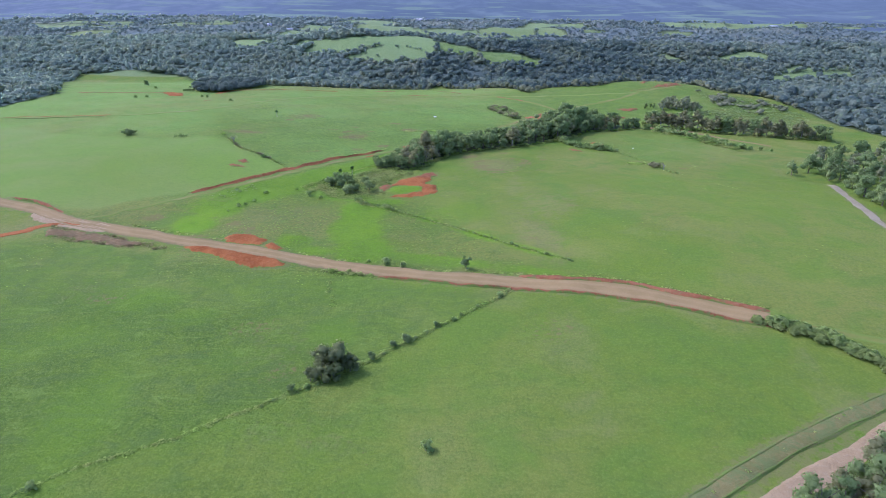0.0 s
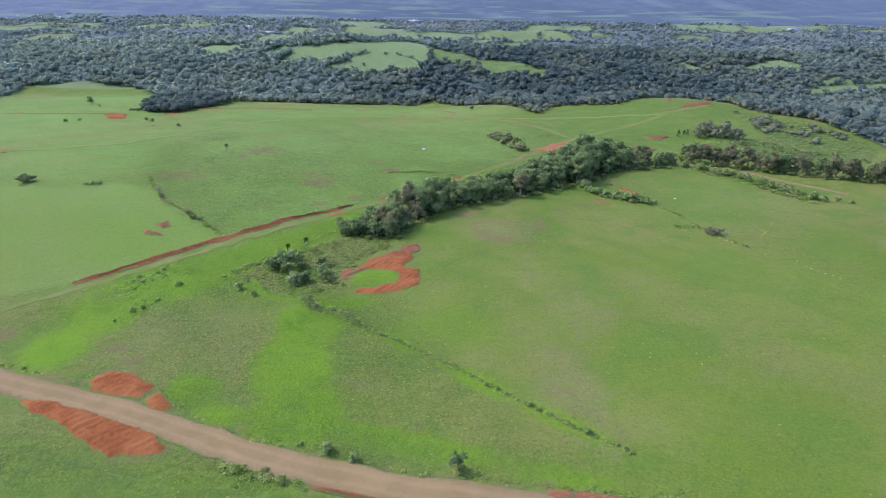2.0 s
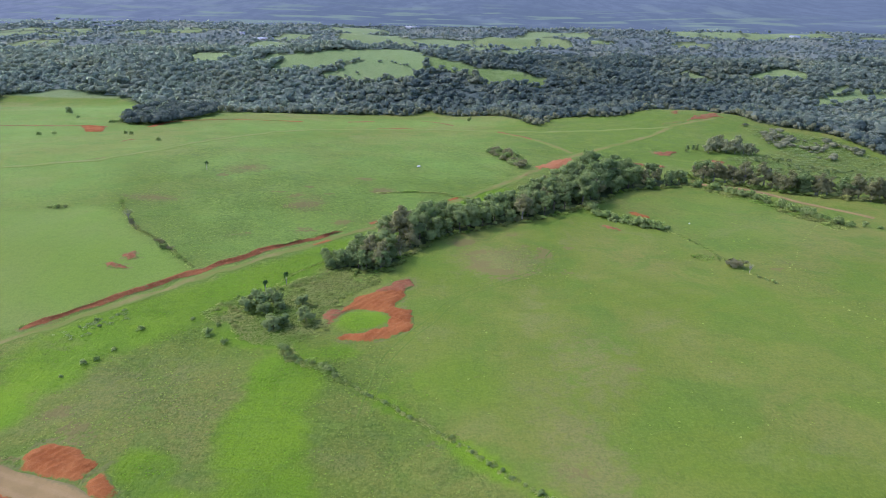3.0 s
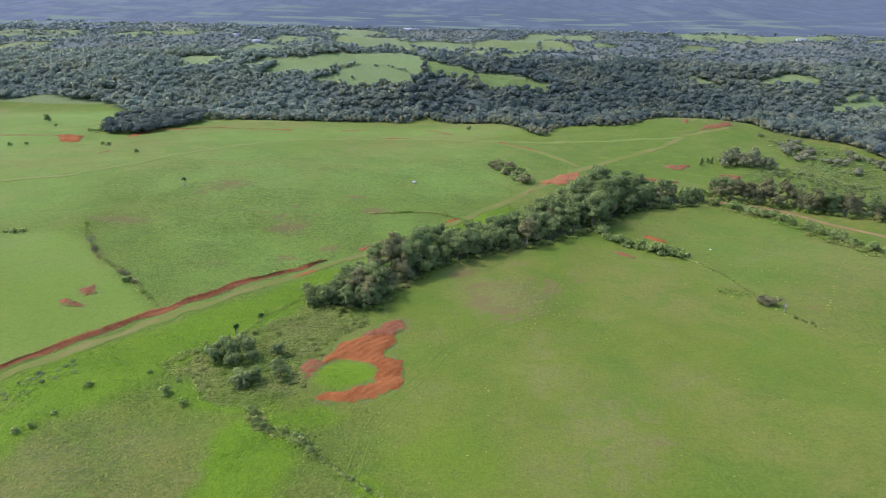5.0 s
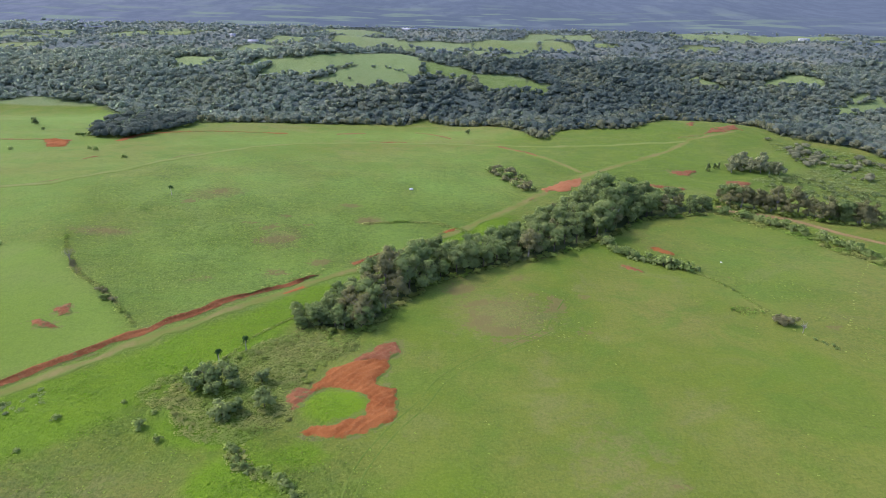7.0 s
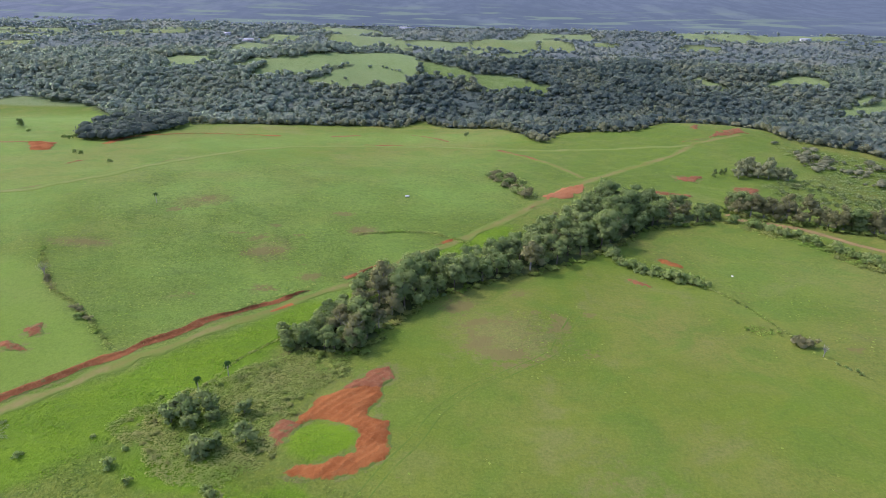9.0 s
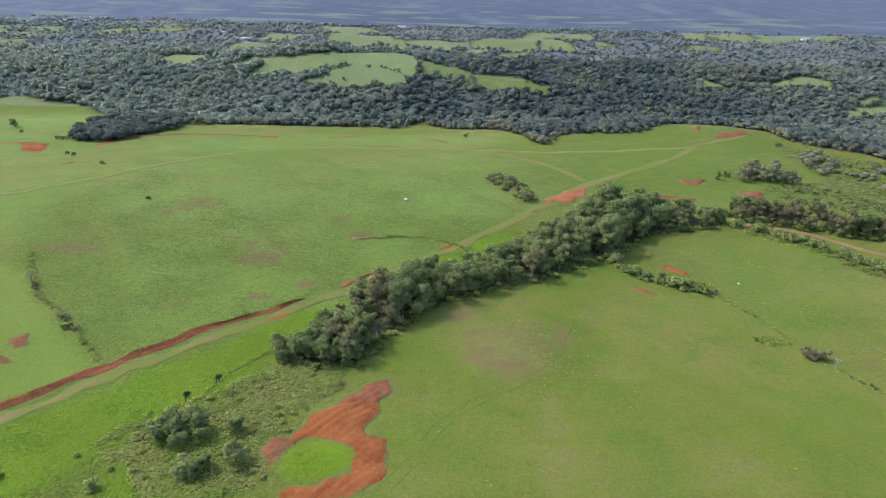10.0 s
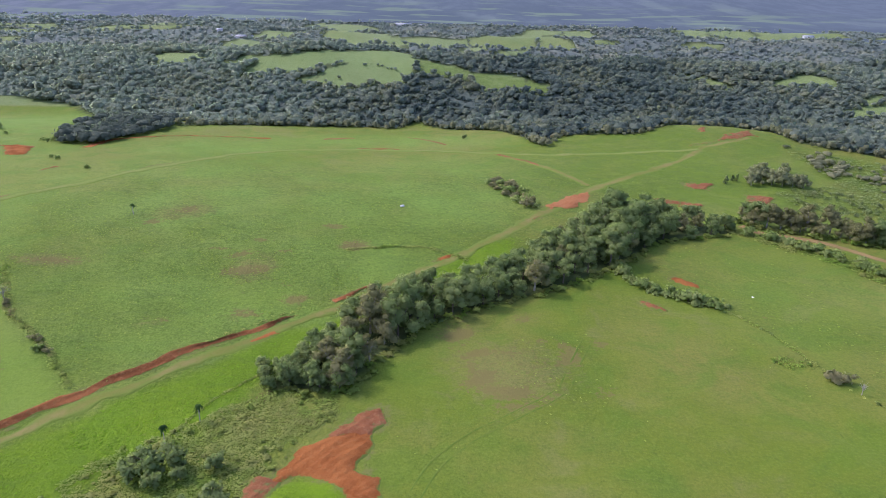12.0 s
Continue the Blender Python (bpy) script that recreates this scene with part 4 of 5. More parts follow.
patch("bare_soil", [(-15.5, 160.2), (-13.4, 159.6), (-9.2, 158.9), (-4.5, 160.8), (-2.6, 163.5), (-3.0, 170.3), (-6.0, 171.7), (-4.2, 176.2), (-4.7, 179.0), (-7.2, 179.4),
                    (-9.9, 177.9), (-13.5, 175.2), (-15.0, 171.0), (-15.4, 168.5), (-12.4, 170.6), (-8.9, 169.5), (-6.8, 166.8), (-6.9, 164.2), (-9.6, 162.3), (-13.0, 161.7)],
      RED, "crescent of freshly dug red earth round a mound", ragged=0.35, seed=20)
patch("bare_soil", [(-10.4, 177.4), (-7.2, 182.4), (-3.8, 184.8), (-3.2, 181.0), (-4.6, 177.6)], RED_WEEDY, "scraped reddish soil with sparse weeds", seed=21)
patch("bare_soil", ellipse(-16.2, 168.2, 1.9, 2.6), RED_WEEDY, "small reddish scrape beside the scrub", seed=22)
patch("bare_soil", [(-57.0, 128.6), (-51.3, 128.0), (-44.7, 125.8), (-38.7, 123.2), (-33.7, 120.8), (-31.3, 118.2), (-30.9, 116.4), (-34.6, 116.0), (-37.7, 116.4), (-42.7, 119.6), (-49.6, 123.8),
                    (-53.8, 126.3)], RED, "graded spoil of red earth beside the road", ragged=0.3, lump=0.3, seed=23)
patch("bare_soil", [(-48.3, 132.6), (-46.6, 135.5), (-41.4, 134.1), (-37.7, 131.0), (-38.7, 127.6), (-43.0, 128.8), (-47.0, 130.0)], RED, "red earth pad beside the road", ragged=0.3, seed=24)
patch("bare_soil", [(-97, 146.5), (-86, 143.5), (-78, 141.5), (-70, 137.5), (-76, 135.5), (-86, 137.4), (-95, 142)], PINK, "wide worn earth of the road junction", ragged=0.8, lift=0.02, lump=0.06, seed=48)
patch("bare_soil", [(-88, 136.5), (-80, 135.6), (-72, 132.6), (-64, 129.2), (-68, 127.6), (-78, 130.6), (-86, 133)], BROWN_CUT, "old brown spoil under brush", ragged=1.0, seed=49)
patch("bare_soil", [(-38.2, 127.8), (-36.9, 130.5), (-33.2, 125.4), (-36.4, 125.4)], RED, "small red earth pad beside the road", ragged=0.3, seed=25)
patch("bare_soil", [(-62.6, 191.8), (-60.4, 193.5), (-58.6, 190.3), (-60.3, 188.9)], RED_WEEDY, "small scrape of red earth in the pasture", ragged=0.6, seed=26)
patch("bare_soil", [(-64.0, 187.7), (-61.7, 188.1), (-58.0, 185.8), (-59.1, 185.0), (-62.5, 186.2)], RED_WEEDY, "small scrape of red earth in the pasture", ragged=0.6, seed=27)
patch("bare_soil", [(-138, 323), (-134, 326), (-127, 321), (-122, 309), (-128, 308.5)], RED, "large pad of red earth on the far slope", seed=28)
patch("bare_soil", [(30, 273), (37.5, 281.5), (44.2, 284.5), (43.7, 278.7), (38, 272.5), (31, 271)], ORANGE, "orange earth cutting beside the farm track", ragged=0.9, seed=29)
patch("bare_soil", [(60.9, 281.6), (67.0, 279.6), (73.5, 276.6), (71.6, 275.5), (66, 276.5), (60.5, 278.5)], RED_WEEDY, "red earth scrape on the hillside", ragged=0.9, seed=30)
patch("bare_soil", [(88.1, 285.9), (94.8, 284.2), (92.3, 278.7), (85.4, 278.2)], RED_WEEDY, "red earth scrape on the hillside", ragged=1.0, seed=31)
patch("bare_soil", [(73.7, 296.9), (81.9, 293.8), (79.1, 289.1), (73.0, 290.6)], RED_WEEDY, "weedy reddish scrape on the hillside", ragged=1.5, seed=32)
patch("bare_soil", ellipse(51.2, 228, 3.2, 1.5, -50), RED, "small reddish scrape in the pasture", seed=33)
patch("bare_soil", ellipse(41.6, 217.2, 3.0, 1.0, -48), RED_WEEDY, "small reddish scrape in the pasture", seed=34)
patch("bare_soil", [(105.1, 346.9), (110.9, 351), (120.5, 359.5), (117, 347), (112, 345.2), (106.4, 341.4), (101, 340.6)], RED_WEEDY, "reddish bare ground on the hilltop", ragged=1.3, seed=35)
patch("bare_soil", [(101.2, 361), (104.7, 362), (100.5, 351.8), (97.9, 352.2)], RED_WEEDY, "small reddish patch on the hilltop", ragged=0.9, seed=36)
patch("bare_soil", [(89.1, 334), (96.4, 336.5), (100, 338.6), (95, 337.6), (88.5, 335.2)], RED_WEEDY, "reddish cutting along the hilltop track", ragged=0.7, seed=39)
patch("bare_soil", ellipse(4.6, 236.6, 1.0, 2.9, -45), RED, "red earth scrape beside the track", seed=37)
patch("bare_soil", ellipse(27, 263.5, 0.9, 2.2, -40), RED_WEEDY, "reddish scrape beside the track", seed=38)
patch("bare_soil", ellipse(2.1, 133, 1.0, 0.35, -30), RED_WEEDY, "small reddish scrape by the fence line", ragged=0.3, seed=47)


def ruts(line, gauge, width, label, seed):
    """A pair of wheel marks pressed into the grass."""
    p = smooth(line)
    way = np.gradient(p, axis=0)
    way /= np.linalg.norm(way, axis=1)[:, None]
    left = np.stack([-way[:, 1], way[:, 0]], 1) * gauge / 2
    for side in (1, -1):
        strip("wheel_rut", [tuple(q) for q in (p + side * left)[::3]], width, RUT, label, "wheel track", ragged=0.04, lift=0.03, across=5, seed=seed + side, skirt=0.0, verge=0)


ruts([(-7.9, 139), (-7.3, 144.9), (-6.3, 152.9), (-3.3, 160.1), (0.3, 166), (3.5, 173.0), (8.0, 178), (12.5, 181.4), (21.1, 188.7)], 1.5, 0.13, "faint wheel track in the grass", 60)
ruts([(21.1, 188.7), (23.5, 195), (25.8, 200.2), (28.4, 206.0)], 1.5, 0.13, "faint wheel track in the grass", 64)


# ---------------------------------------------------------------- trees
def limb_paths(rng, h, spread, count):
    out = []
    for k in range(count):
        a = 2 * math.pi * (k + rng.uniform(0, 0.6)) / count
        z0 = h * rng.uniform(0.25, 0.5)
        reach = spread * rng.uniform(0.45, 0.75)
        top = h * rng.uniform(0.62, 0.85)
        out.append([(0, 0, z0), (math.cos(a) * reach * 0.45, math.sin(a) * reach * 0.45, z0 + (top - z0) * 0.6), (math.cos(a) * reach, math.sin(a) * reach, top)])
    return out


def scatter(name, label, category, places, sizes, patterns, rnd, material, tones, heights=None, squash=(0.75, 1.25)):
    """Many small plants as one mesh."""
    vs, fs, ns, ts, n = [], [], [], [], 0
    which = rnd.integers(0, len(patterns), len(places))
    for k, (v, f, soft) in enumerate(patterns):
        p, s = places[which == k], sizes[which == k]
        a, t = rnd.uniform(0, 6.28, len(p)), rnd.uniform(*squash, len(p))
        c, d = np.cos(a)[:, None], np.sin(a)[:, None]
        x = (v[None, :, 0] * c - v[None, :, 1] * d) * s[:, None] + p[:, 0:1]
        y = (v[None, :, 0] * d + v[None, :, 1] * c) * s[:, None] + p[:, 1:2]
        z = v[None, :, 2] * (s * t)[:, None] + (heights or height)(p[:, 0], p[:, 1])[:, None]
        vs.append(np.stack([x, y, z], -1).reshape(-1, 3))
        ns.append(np.stack([soft[None, :, 0] * c - soft[None, :, 1] * d, soft[None, :, 0] * d + soft[None, :, 1] * c, soft[None, :, 2] + 0 * c], -1).reshape(-1, 3))
        fs.append((f[None] + np.arange(len(p))[:, None, None] * len(v)).reshape(-1, 4) + n)
        ts.append(np.repeat(tones[which == k], len(v)))
        n += len(p) * len(v)
    me = mesh_of(name, np.vstack(vs), np.vstack(fs), material, soft=np.vstack(ns), tone=np.concatenate(ts))
    return tagged(new(name, me), label, category, kind="stuff")


def crown_pattern(seed, n, size, rings=5, round_about=6):
    """A billowing crown one metre in radius on a short trunk, for the far woods: a lumpy body with loose leaf clumps over it."""
    r = np.random.default_rng(seed)
    lobes = [(0, 0, 0.8, 0.72, 0.8)] + [(0.5 * math.cos(a), 0.5 * math.sin(a), r.uniform(0.45, 1.05), r.uniform(0.34, 0.5), 0.8) for a in r.uniform(0, 6.28, 6)]
    up, turn = np.meshgrid(np.linspace(-0.9, 1.50, rings), np.arange(round_about + 1) * 2 * np.pi / round_about, indexing="ij")
    turn = turn + 0.45 * np.arange(rings)[:, None]
    way = np.stack([np.cos(up) * np.cos(turn), np.cos(up) * np.sin(turn), np.sin(up)], -1).reshape(-1, 3)
    reach = np.full(len(way), 0.60)
    for x, y, z, rad, _ in lobes[1:]:
        c = np.array([x, y, (z - 0.8)])
        reach = np.maximum(reach, (way @ c) + rad * np.clip(way @ c / np.linalg.norm(c), 0, 1) ** 2)
    reach = np.clip(reach, 0.55, 0.95) * r.uniform(0.80, 1.06, len(way))
    reach.reshape(rings, -1)[:, -1] = reach.reshape(rings, -1)[:, 0]
    hull = way * reach[:, None] * (1, 1, 0.85) + (0, 0, 0.8)
    smoothed = way + (0, 0, 1.0) + 0.22 * r.normal(size=way.shape)
    v, f, soft = cloud(lobes, n, size, r, 0.35, up=0.7)
    tv, tf = tube([(0, 0, -0.3), (0, 0, 0.9)], [0.05, 0.04], 3)
    hf = grid_faces(round_about + 1, rings)
    return (np.vstack([hull, v, tv]), np.vstack([hf, f + len(hull), tf + len(hull) + len(v)]),
            np.vstack([smoothed / np.linalg.norm(smoothed, axis=1)[:, None], soft, flat_normals(tv, tf)]))


def mat_pattern(seed):
    """Creeping weeds one metre in radius, a mat of leaves over the ground."""
    r = np.random.default_rng(seed)
    n = 34
    a, q = r.uniform(0, 6.28, n), np.sqrt(r.uniform(0, 1, n))
    c = np.stack([q * np.cos(a), q * np.sin(a), 0.12 + 0.5 * (1 - q * q) * r.uniform(0.5, 1.0, n)], 1)
    out = np.stack([0.5 * c[:, 0], 0.5 * c[:, 1], 0 * a + 1.0], 1)
    v, f = cards(c, out, r.uniform(0.12, 0.24, n), r, 0.4)
    v[:, 2] = np.maximum(v[:, 2], 0.03)
    soft = np.repeat(out, 4, axis=0)
    return v, f, soft / np.linalg.norm(soft, axis=1)[:, None]


MAT = [mat_pattern(300 + k) for k in range(5)]
LIGHT_CROWNS = [crown_pattern(240 + k, 40, 0.22) for k in range(4)]


def thicket(name, label, category, rows, kinds, material=None, squash=(0.7, 1.1)):
    """Plants too many to tell apart, joined: rows of x, y, size."""
    r = np.random.default_rng(len(rows) + int(abs(rows[0][0]) * 10))
    rows = np.array(rows)
    scatter(name, label, category, rows[:, :2], rows[:, 2], [SHAPES.get(k, k) if not isinstance(k, tuple) else k for k in kinds], r, material or MIXED, np.clip(1.1 * value_noise(rows[:, 0], rows[:, 1], 3.4, 91) - 0.25 + 0.45 * r.uniform(size=len(rows)), 0, 1), squash=squash)


def weeds(line, gap, sizes, label, wander=0.4, kinds=None, skip=0.0):
    rows = [(x + rng.uniform(-wander, wander), y + rng.uniform(-wander, wander), rng.uniform(*sizes)) for x, y in smooth(line, gap) if rng.random() >= skip]
    thicket("weeds", label, "weeds", rows, (kinds or MAT * 2 + BUSH[:2]), squash=(0.35, 0.85))


build_ground()

SHAPES = {}      # leaf clumps of each plant pattern


def make_tree(name, h, spread, leaves, leaf, material, bark, seed, clear=0.3, lobes=11, flat=0.75, limbs=5, sink=0.15, solid=True):
    """A tree of height h and crown radius spread, as an empty with trunk and crown."""
    rng = np.random.default_rng(seed)
    lean = rng.uniform(-0.05, 0.05, 2) * h
    r = max(0.03, h * 0.022)
    trunk = [tube([(0, 0, -sink), (lean[0] * 0.3, lean[1] * 0.3, h * 0.3), (lean[0], lean[1], h * 0.78)], [r * 1.3, r, r * 0.3])]
    for p in limb_paths(rng, h, spread, limbs):
        trunk.append(tube(p, [r * 0.6, r * 0.4, r * 0.12], 5))
    v, f = joined(trunk)
    root = new(name)
    part("trunk", mesh_of("trunk", v, f, bark, True), root)
    balls = [(lean[0], lean[1], h * (0.5 + clear * 0.4), spread * 0.58, flat)]
    for k in range(lobes):
        a, q = rng.uniform(0, 2 * math.pi), rng.uniform(0.35, 0.78) * spread
        rad = spread * rng.uniform(0.24, 0.46)
        z = rng.uniform(h * clear + rad * 0.5, h - rad * flat)
        q *= 1.0 - 0.45 * max(0.0, (z - h * 0.6) / (h * 0.4))
        balls.append((lean[0] + q * math.cos(a), lean[1] + q * math.sin(a), z, rad, flat))
    if leaves:
        v, f, soft = cloud(balls, leaves, leaf, rng, 0.55, up=0.85)
        if solid:
            cv, cf, cn = cores(balls, rings=4 if leaves > 250 else 3, round_about=6 if leaves > 250 else 5)
            v, f, soft = np.vstack([cv, v]), np.vstack([cf, f + len(cv)]), np.vstack([cn, soft])
        v[:, 2] = np.maximum(v[:, 2], 0.03)
        low = soft + (0, 0, 1.0)
        SHAPES[root] = (v, f, low / np.linalg.norm(low, axis=1)[:, None])
        part("crown", mesh_of("crown", v, f, material, soft=soft), root)
    return root


def make_palm(h, seed):
    """A young palm: ringed trunk and drooping feathered fronds."""
    rng = np.random.default_rng(seed)
    root = new("palm_tree")
    v, f = tube([(0, 0, -0.1), (0.05, 0.02, h * 0.4), (0.02, 0.06, h * 0.8)], [0.10, 0.07, 0.06])
    part("trunk", mesh_of("trunk", v, f, PALE_BARK, True), root)
    for k in range(11):
        a, rise, n = k * 2.4, rng.uniform(0.1, 0.9), 7
        t = np.linspace(0, 1, n)
        reach = 0.85 * rng.uniform(0.85, 1.1)
        r, z = reach * t, h * 0.8 + rise * 0.7 * t - 1.15 * t**2 * (0.6 + 0.4 * rng.uniform())
        mid = np.stack([0.02 + r * math.cos(a), 0.06 + r * math.sin(a), z], 1)
        side = np.array([-math.sin(a), math.cos(a), 0])
        w = 0.20 * np.sin(np.pi * (0.12 + 0.85 * t))[:, None]
        drop = np.array([0, 0, -0.10])
        v = np.stack([mid - side * w + drop * w / 0.2, mid, mid + side * w + drop * w / 0.2], 1).reshape(-1, 3)
        part("frond", mesh_of("frond", v, grid_faces(3, n), PALM), root)
    return root


def plant(root, x, y, size=1.0, turn=None, rnd=random, tall=1.0):
    """A copy of a plant standing on the ground."""
    ob = copy_thing(root, pose(x, y, float(height(x, y)) - 0.03, 0, 0, rnd.uniform(0, 360) if turn is None else turn))
    ob.scale = (size, size, size * tall)
    return ob


def put_away(roots):
    """The patterns from which the plants were copied are not part of the place."""
    for root in roots:
        for o in (*root.children_recursive, root):
            bpy.data.objects.remove(o)


BIG = [make_tree("tree", h, s, 800, 0.24, LEAF, BARK, 100 + k, clear=c) for k, (h, s, c) in
       enumerate(((6.0, 2.7, 0.06), (6.8, 3.0, 0.08), (5.2, 2.6, 0.04), (6.4, 2.5, 0.06), (4.7, 2.7, 0.03), (7.3, 2.9, 0.10)))]
GROVE = [make_tree("tree", h, s, 1280, 0.20, LEAF, BARK, 110 + k, clear=c, lobes=15, flat=0.8) for k, (h, s, c) in enumerate(((7.0, 3.0, 0.10), (7.6, 3.2, 0.14), (6.2, 3.1, 0.06), (6.8, 2.7, 0.10), (6.0, 3.3, 0.05)))]
GREY_GROVE = [make_tree("tree", h, s, 1200, 0.19, GROVE_LEAF, PALE_BARK, 120 + k, clear=0.12, lobes=13, flat=0.8, limbs=8) for k, (h, s) in enumerate(((6.8, 2.6), (6.0, 2.8)))]
PALE = [make_tree("tree", h, s, 560, 0.23, LEAF_PALE, PALE_BARK, 130 + k, clear=0.2, limbs=8) for k, (h, s) in enumerate(((5.4, 2.2), (4.3, 2.0), (5.0, 2.4)))]
SOFT = [make_tree("tree", h, s, 520, 0.19, LEAF_PALE, PALE_BARK, 136 + k, clear=0.03, lobes=12, flat=0.85) for k, (h, s) in enumerate(((4.2, 2.3), (3.6, 2.4)))]
FENCE = [make_tree("tree", h, s, 620, 0.17, FENCE_LEAF, BARK, 145 + k, clear=0.03, lobes=14, flat=0.9) for k, (h, s) in enumerate(((4.4, 2.2), (3.8, 2.3)))]
SMALL = [make_tree("tree", h, s, 320, 0.17, LEAF, BARK, 140 + k, clear=0.04, lobes=9) for k, (h, s) in enumerate(((2.6, 1.25), (2.2, 1.1), (3.0, 1.25)))]
BUSH = [make_tree("shrub", h, s, 90, 0.16, SCRUB, BARK, 150 + k, clear=0.02, lobes=7, limbs=4, flat=0.85) for k, (h, s) in enumerate(((0.95, 0.75), (0.75, 0.7), (1.2, 0.8), (0.6, 0.55)))]
ROUND = [make_tree("tree", h, s, 380, 0.15, LEAF, BARK, 155 + k, clear=0.02, lobes=12, limbs=4, flat=0.85) for k, (h, s) in enumerate(((2.0, 1.25), (1.7, 1.2), (2.3, 1.2)))]
BROWN_BUSH = [make_tree("shrub", h, s, 100, 0.15, BROWN_LEAF, BARK, 160 + k, clear=0.05, lobes=6, limbs=7, flat=0.85) for k, (h, s) in enumerate(((1.0, 0.8), (0.7, 0.7)))]
HEDGE = [make_tree("shrub", h, s, 240, 0.16, HEDGE_LEAF, BARK, 165 + k, clear=0.02, lobes=9, limbs=4, flat=0.85) for k, (h, s) in enumerate(((1.0, 0.8), (0.9, 0.85)))]
BARE = [make_tree("dead_tree", 3.2, 1.5, 0, 0.3, LEAF, PALE_BARK, 170, limbs=12), make_tree("dead_tree", 3.0, 1.4, 90, 0.14, LEAF_PALE, PALE_BARK, 171, limbs=12, clear=0.5, solid=False)]
CYPRESS = [make_tree("tree", 2.7, 0.62, 420, 0.15, LEAF, BARK, 175, clear=0.05, lobes=8, flat=2.0)]
PALMS = [make_palm(2.9, 180), make_palm(2.2, 181)]

rng = random.Random(7)
weeds([(-19.5, 194), (-21.5, 191.7), (-26.1, 186.0), (-29.1, 179.1), (-33.0, 169.7)], 0.4, (0.2, 0.45), "low weeds along a narrow ditch", 0.12)


def fill(poly, gap, rnd, tries=4000):
    """Scattered places in a polygon, no two nearer than gap."""
    xs, ys = [p[0] for p in poly], [p[1] for p in poly]
    out = []
    for _ in range(tries):
        x, y = rnd.uniform(min(xs), max(xs)), rnd.uniform(min(ys), max(ys))
        if inside(np.array(x), np.array(y), poly) and all((x - a) ** 2 + (y - b) ** 2 > gap * gap for a, b in out):
            out.append((x, y))
    return out


# hedgerow wood along the farm track
for x, y in fill(WOOD, 2.8, rng, 7000):
    tall = float(np.interp(x, (-21, -14, -11, -4, 4, 12, 17, 21, 34, 42, 50, 62, 73), (3.4, 4.2, 6.4, 7.2, 6.8, 6.0, 5.0, 6.0, 6.8, 8.0, 7.4, 6.4, 4.6)))
    deep = float(line_distance(x, y, WOOD + WOOD[:1]))
    pale = rng.random() < (0.5 if -13 < x < -4 else 0.12)
    ob = plant(rng.choice(GREY_GROVE if pale else GROVE), x, y, tall / 7 * (0.80 + 0.40 * rng.random() ** 1.3) * (0.78 if deep < 0.8 else 1.0), rnd=rng)
    tagged(ob, "grey-green leafy tree of the hedgerow wood" if pale else "leafy dark green tree of the hedgerow wood", "tree", "trees of the hedgerow wood")
for x, y in fill([(-21.5, 187.4), (-9.8, 187.6), (-7.6, 194), (-13.5, 200.8), (-21.5, 191.5)], 1.9, rng, 900):
    tagged(plant(rng.choice(GROVE[2:]), x, y, rng.uniform(0.42, 0.62), rnd=rng), "low bushy tree at the end of the hedgerow wood", "tree", "trees of the hedgerow wood")
weeds([(-20.6, 187.4), (-9.0, 187.6), (-5.2, 195.6), (1.6, 206.8), (11.2, 214.3), (26.6, 223.3), (35.8, 231.5), (42.8, 237.8), (53.6, 249.6), (71, 255)], 1.3, (0.8, 1.6),
      "leafy undergrowth at the foot of the hedgerow wood", 0.8, BUSH)


def hedge(line, gap, sizes, label, group, wander=0.4, kinds=BUSH, skip=0.0, tall=1.0, category="shrub"):
    for x, y in smooth(line, gap):
        if rng.random() < skip:
            continue
        size = sizes[0] + (sizes[1] - sizes[0]) * rng.random() ** 1.8
        ob = plant(rng.choice(kinds), x + rng.uniform(-wander, wander), y + rng.uniform(-wander, wander), size, rnd=rng, tall=tall)
        tagged(ob, label, category, group)


def some(kinds, rows, label, category, group):
    for x, y, size in rows:
        tagged(plant(rng.choice(kinds), x, y, size, rnd=rng), label, category, group)


hedge([(38.5, 239), (41.1, 227), (46.8, 221), (54, 216.6)], 0.6, (1.2, 2.3), "dense green shrub in a field hedge", "shrubs of the field hedge", 1.2)
hedge([(54, 214.2), (56.5, 210.1), (59.5, 202.8)], 1.1, (0.3, 0.55), "low shrub on a field boundary", "shrubs of the field hedge", 0.3, skip=0.6)
hedge([(62.6, 185.6), (63.8, 183.6), (64.6, 182.2)], 0.7, (0.5, 1.0), "green shrub beside a dead tree", "shrubs of the far boundary", 0.3)
weeds([(54.2, 215.6), (58, 207.5), (59.8, 199.4), (60.6, 194)], 0.5, (0.25, 0.5), "low weeds on a field boundary", 0.3, MAT)
weeds([(60.8, 190.0), (63.4, 184.8), (66, 179.5), (69, 174), (74, 165)], 1.2, (0.15, 0.35), "low weeds on a field boundary", 0.4, MAT, skip=0.4)
thicket("brush", "grey-green scrub beside a round bush", "brush", [(x, y, rng.uniform(0.4, 0.8)) for x, y in fill([(54, 197.5), (57, 198.5), (60, 196.5), (59, 194.6), (55, 195.6)], 0.9, rng, 300)], MAT + BUSH * 2, squash=(0.5, 0.9))
hedge([(74.9, 258.5), (83.2, 250), (89.4, 243.3), (94.1, 233), (98.8, 221)], 0.8, (1.1, 2.5), "green shrub beside the dirt track", "shrubs beside the track", 1.9)
weeds([(73.5, 257.5), (81.8, 249), (88, 242.3), (92.6, 232), (97.2, 220)], 0.3, (0.6, 1.3), "low scrub along the dirt track", 2.4)
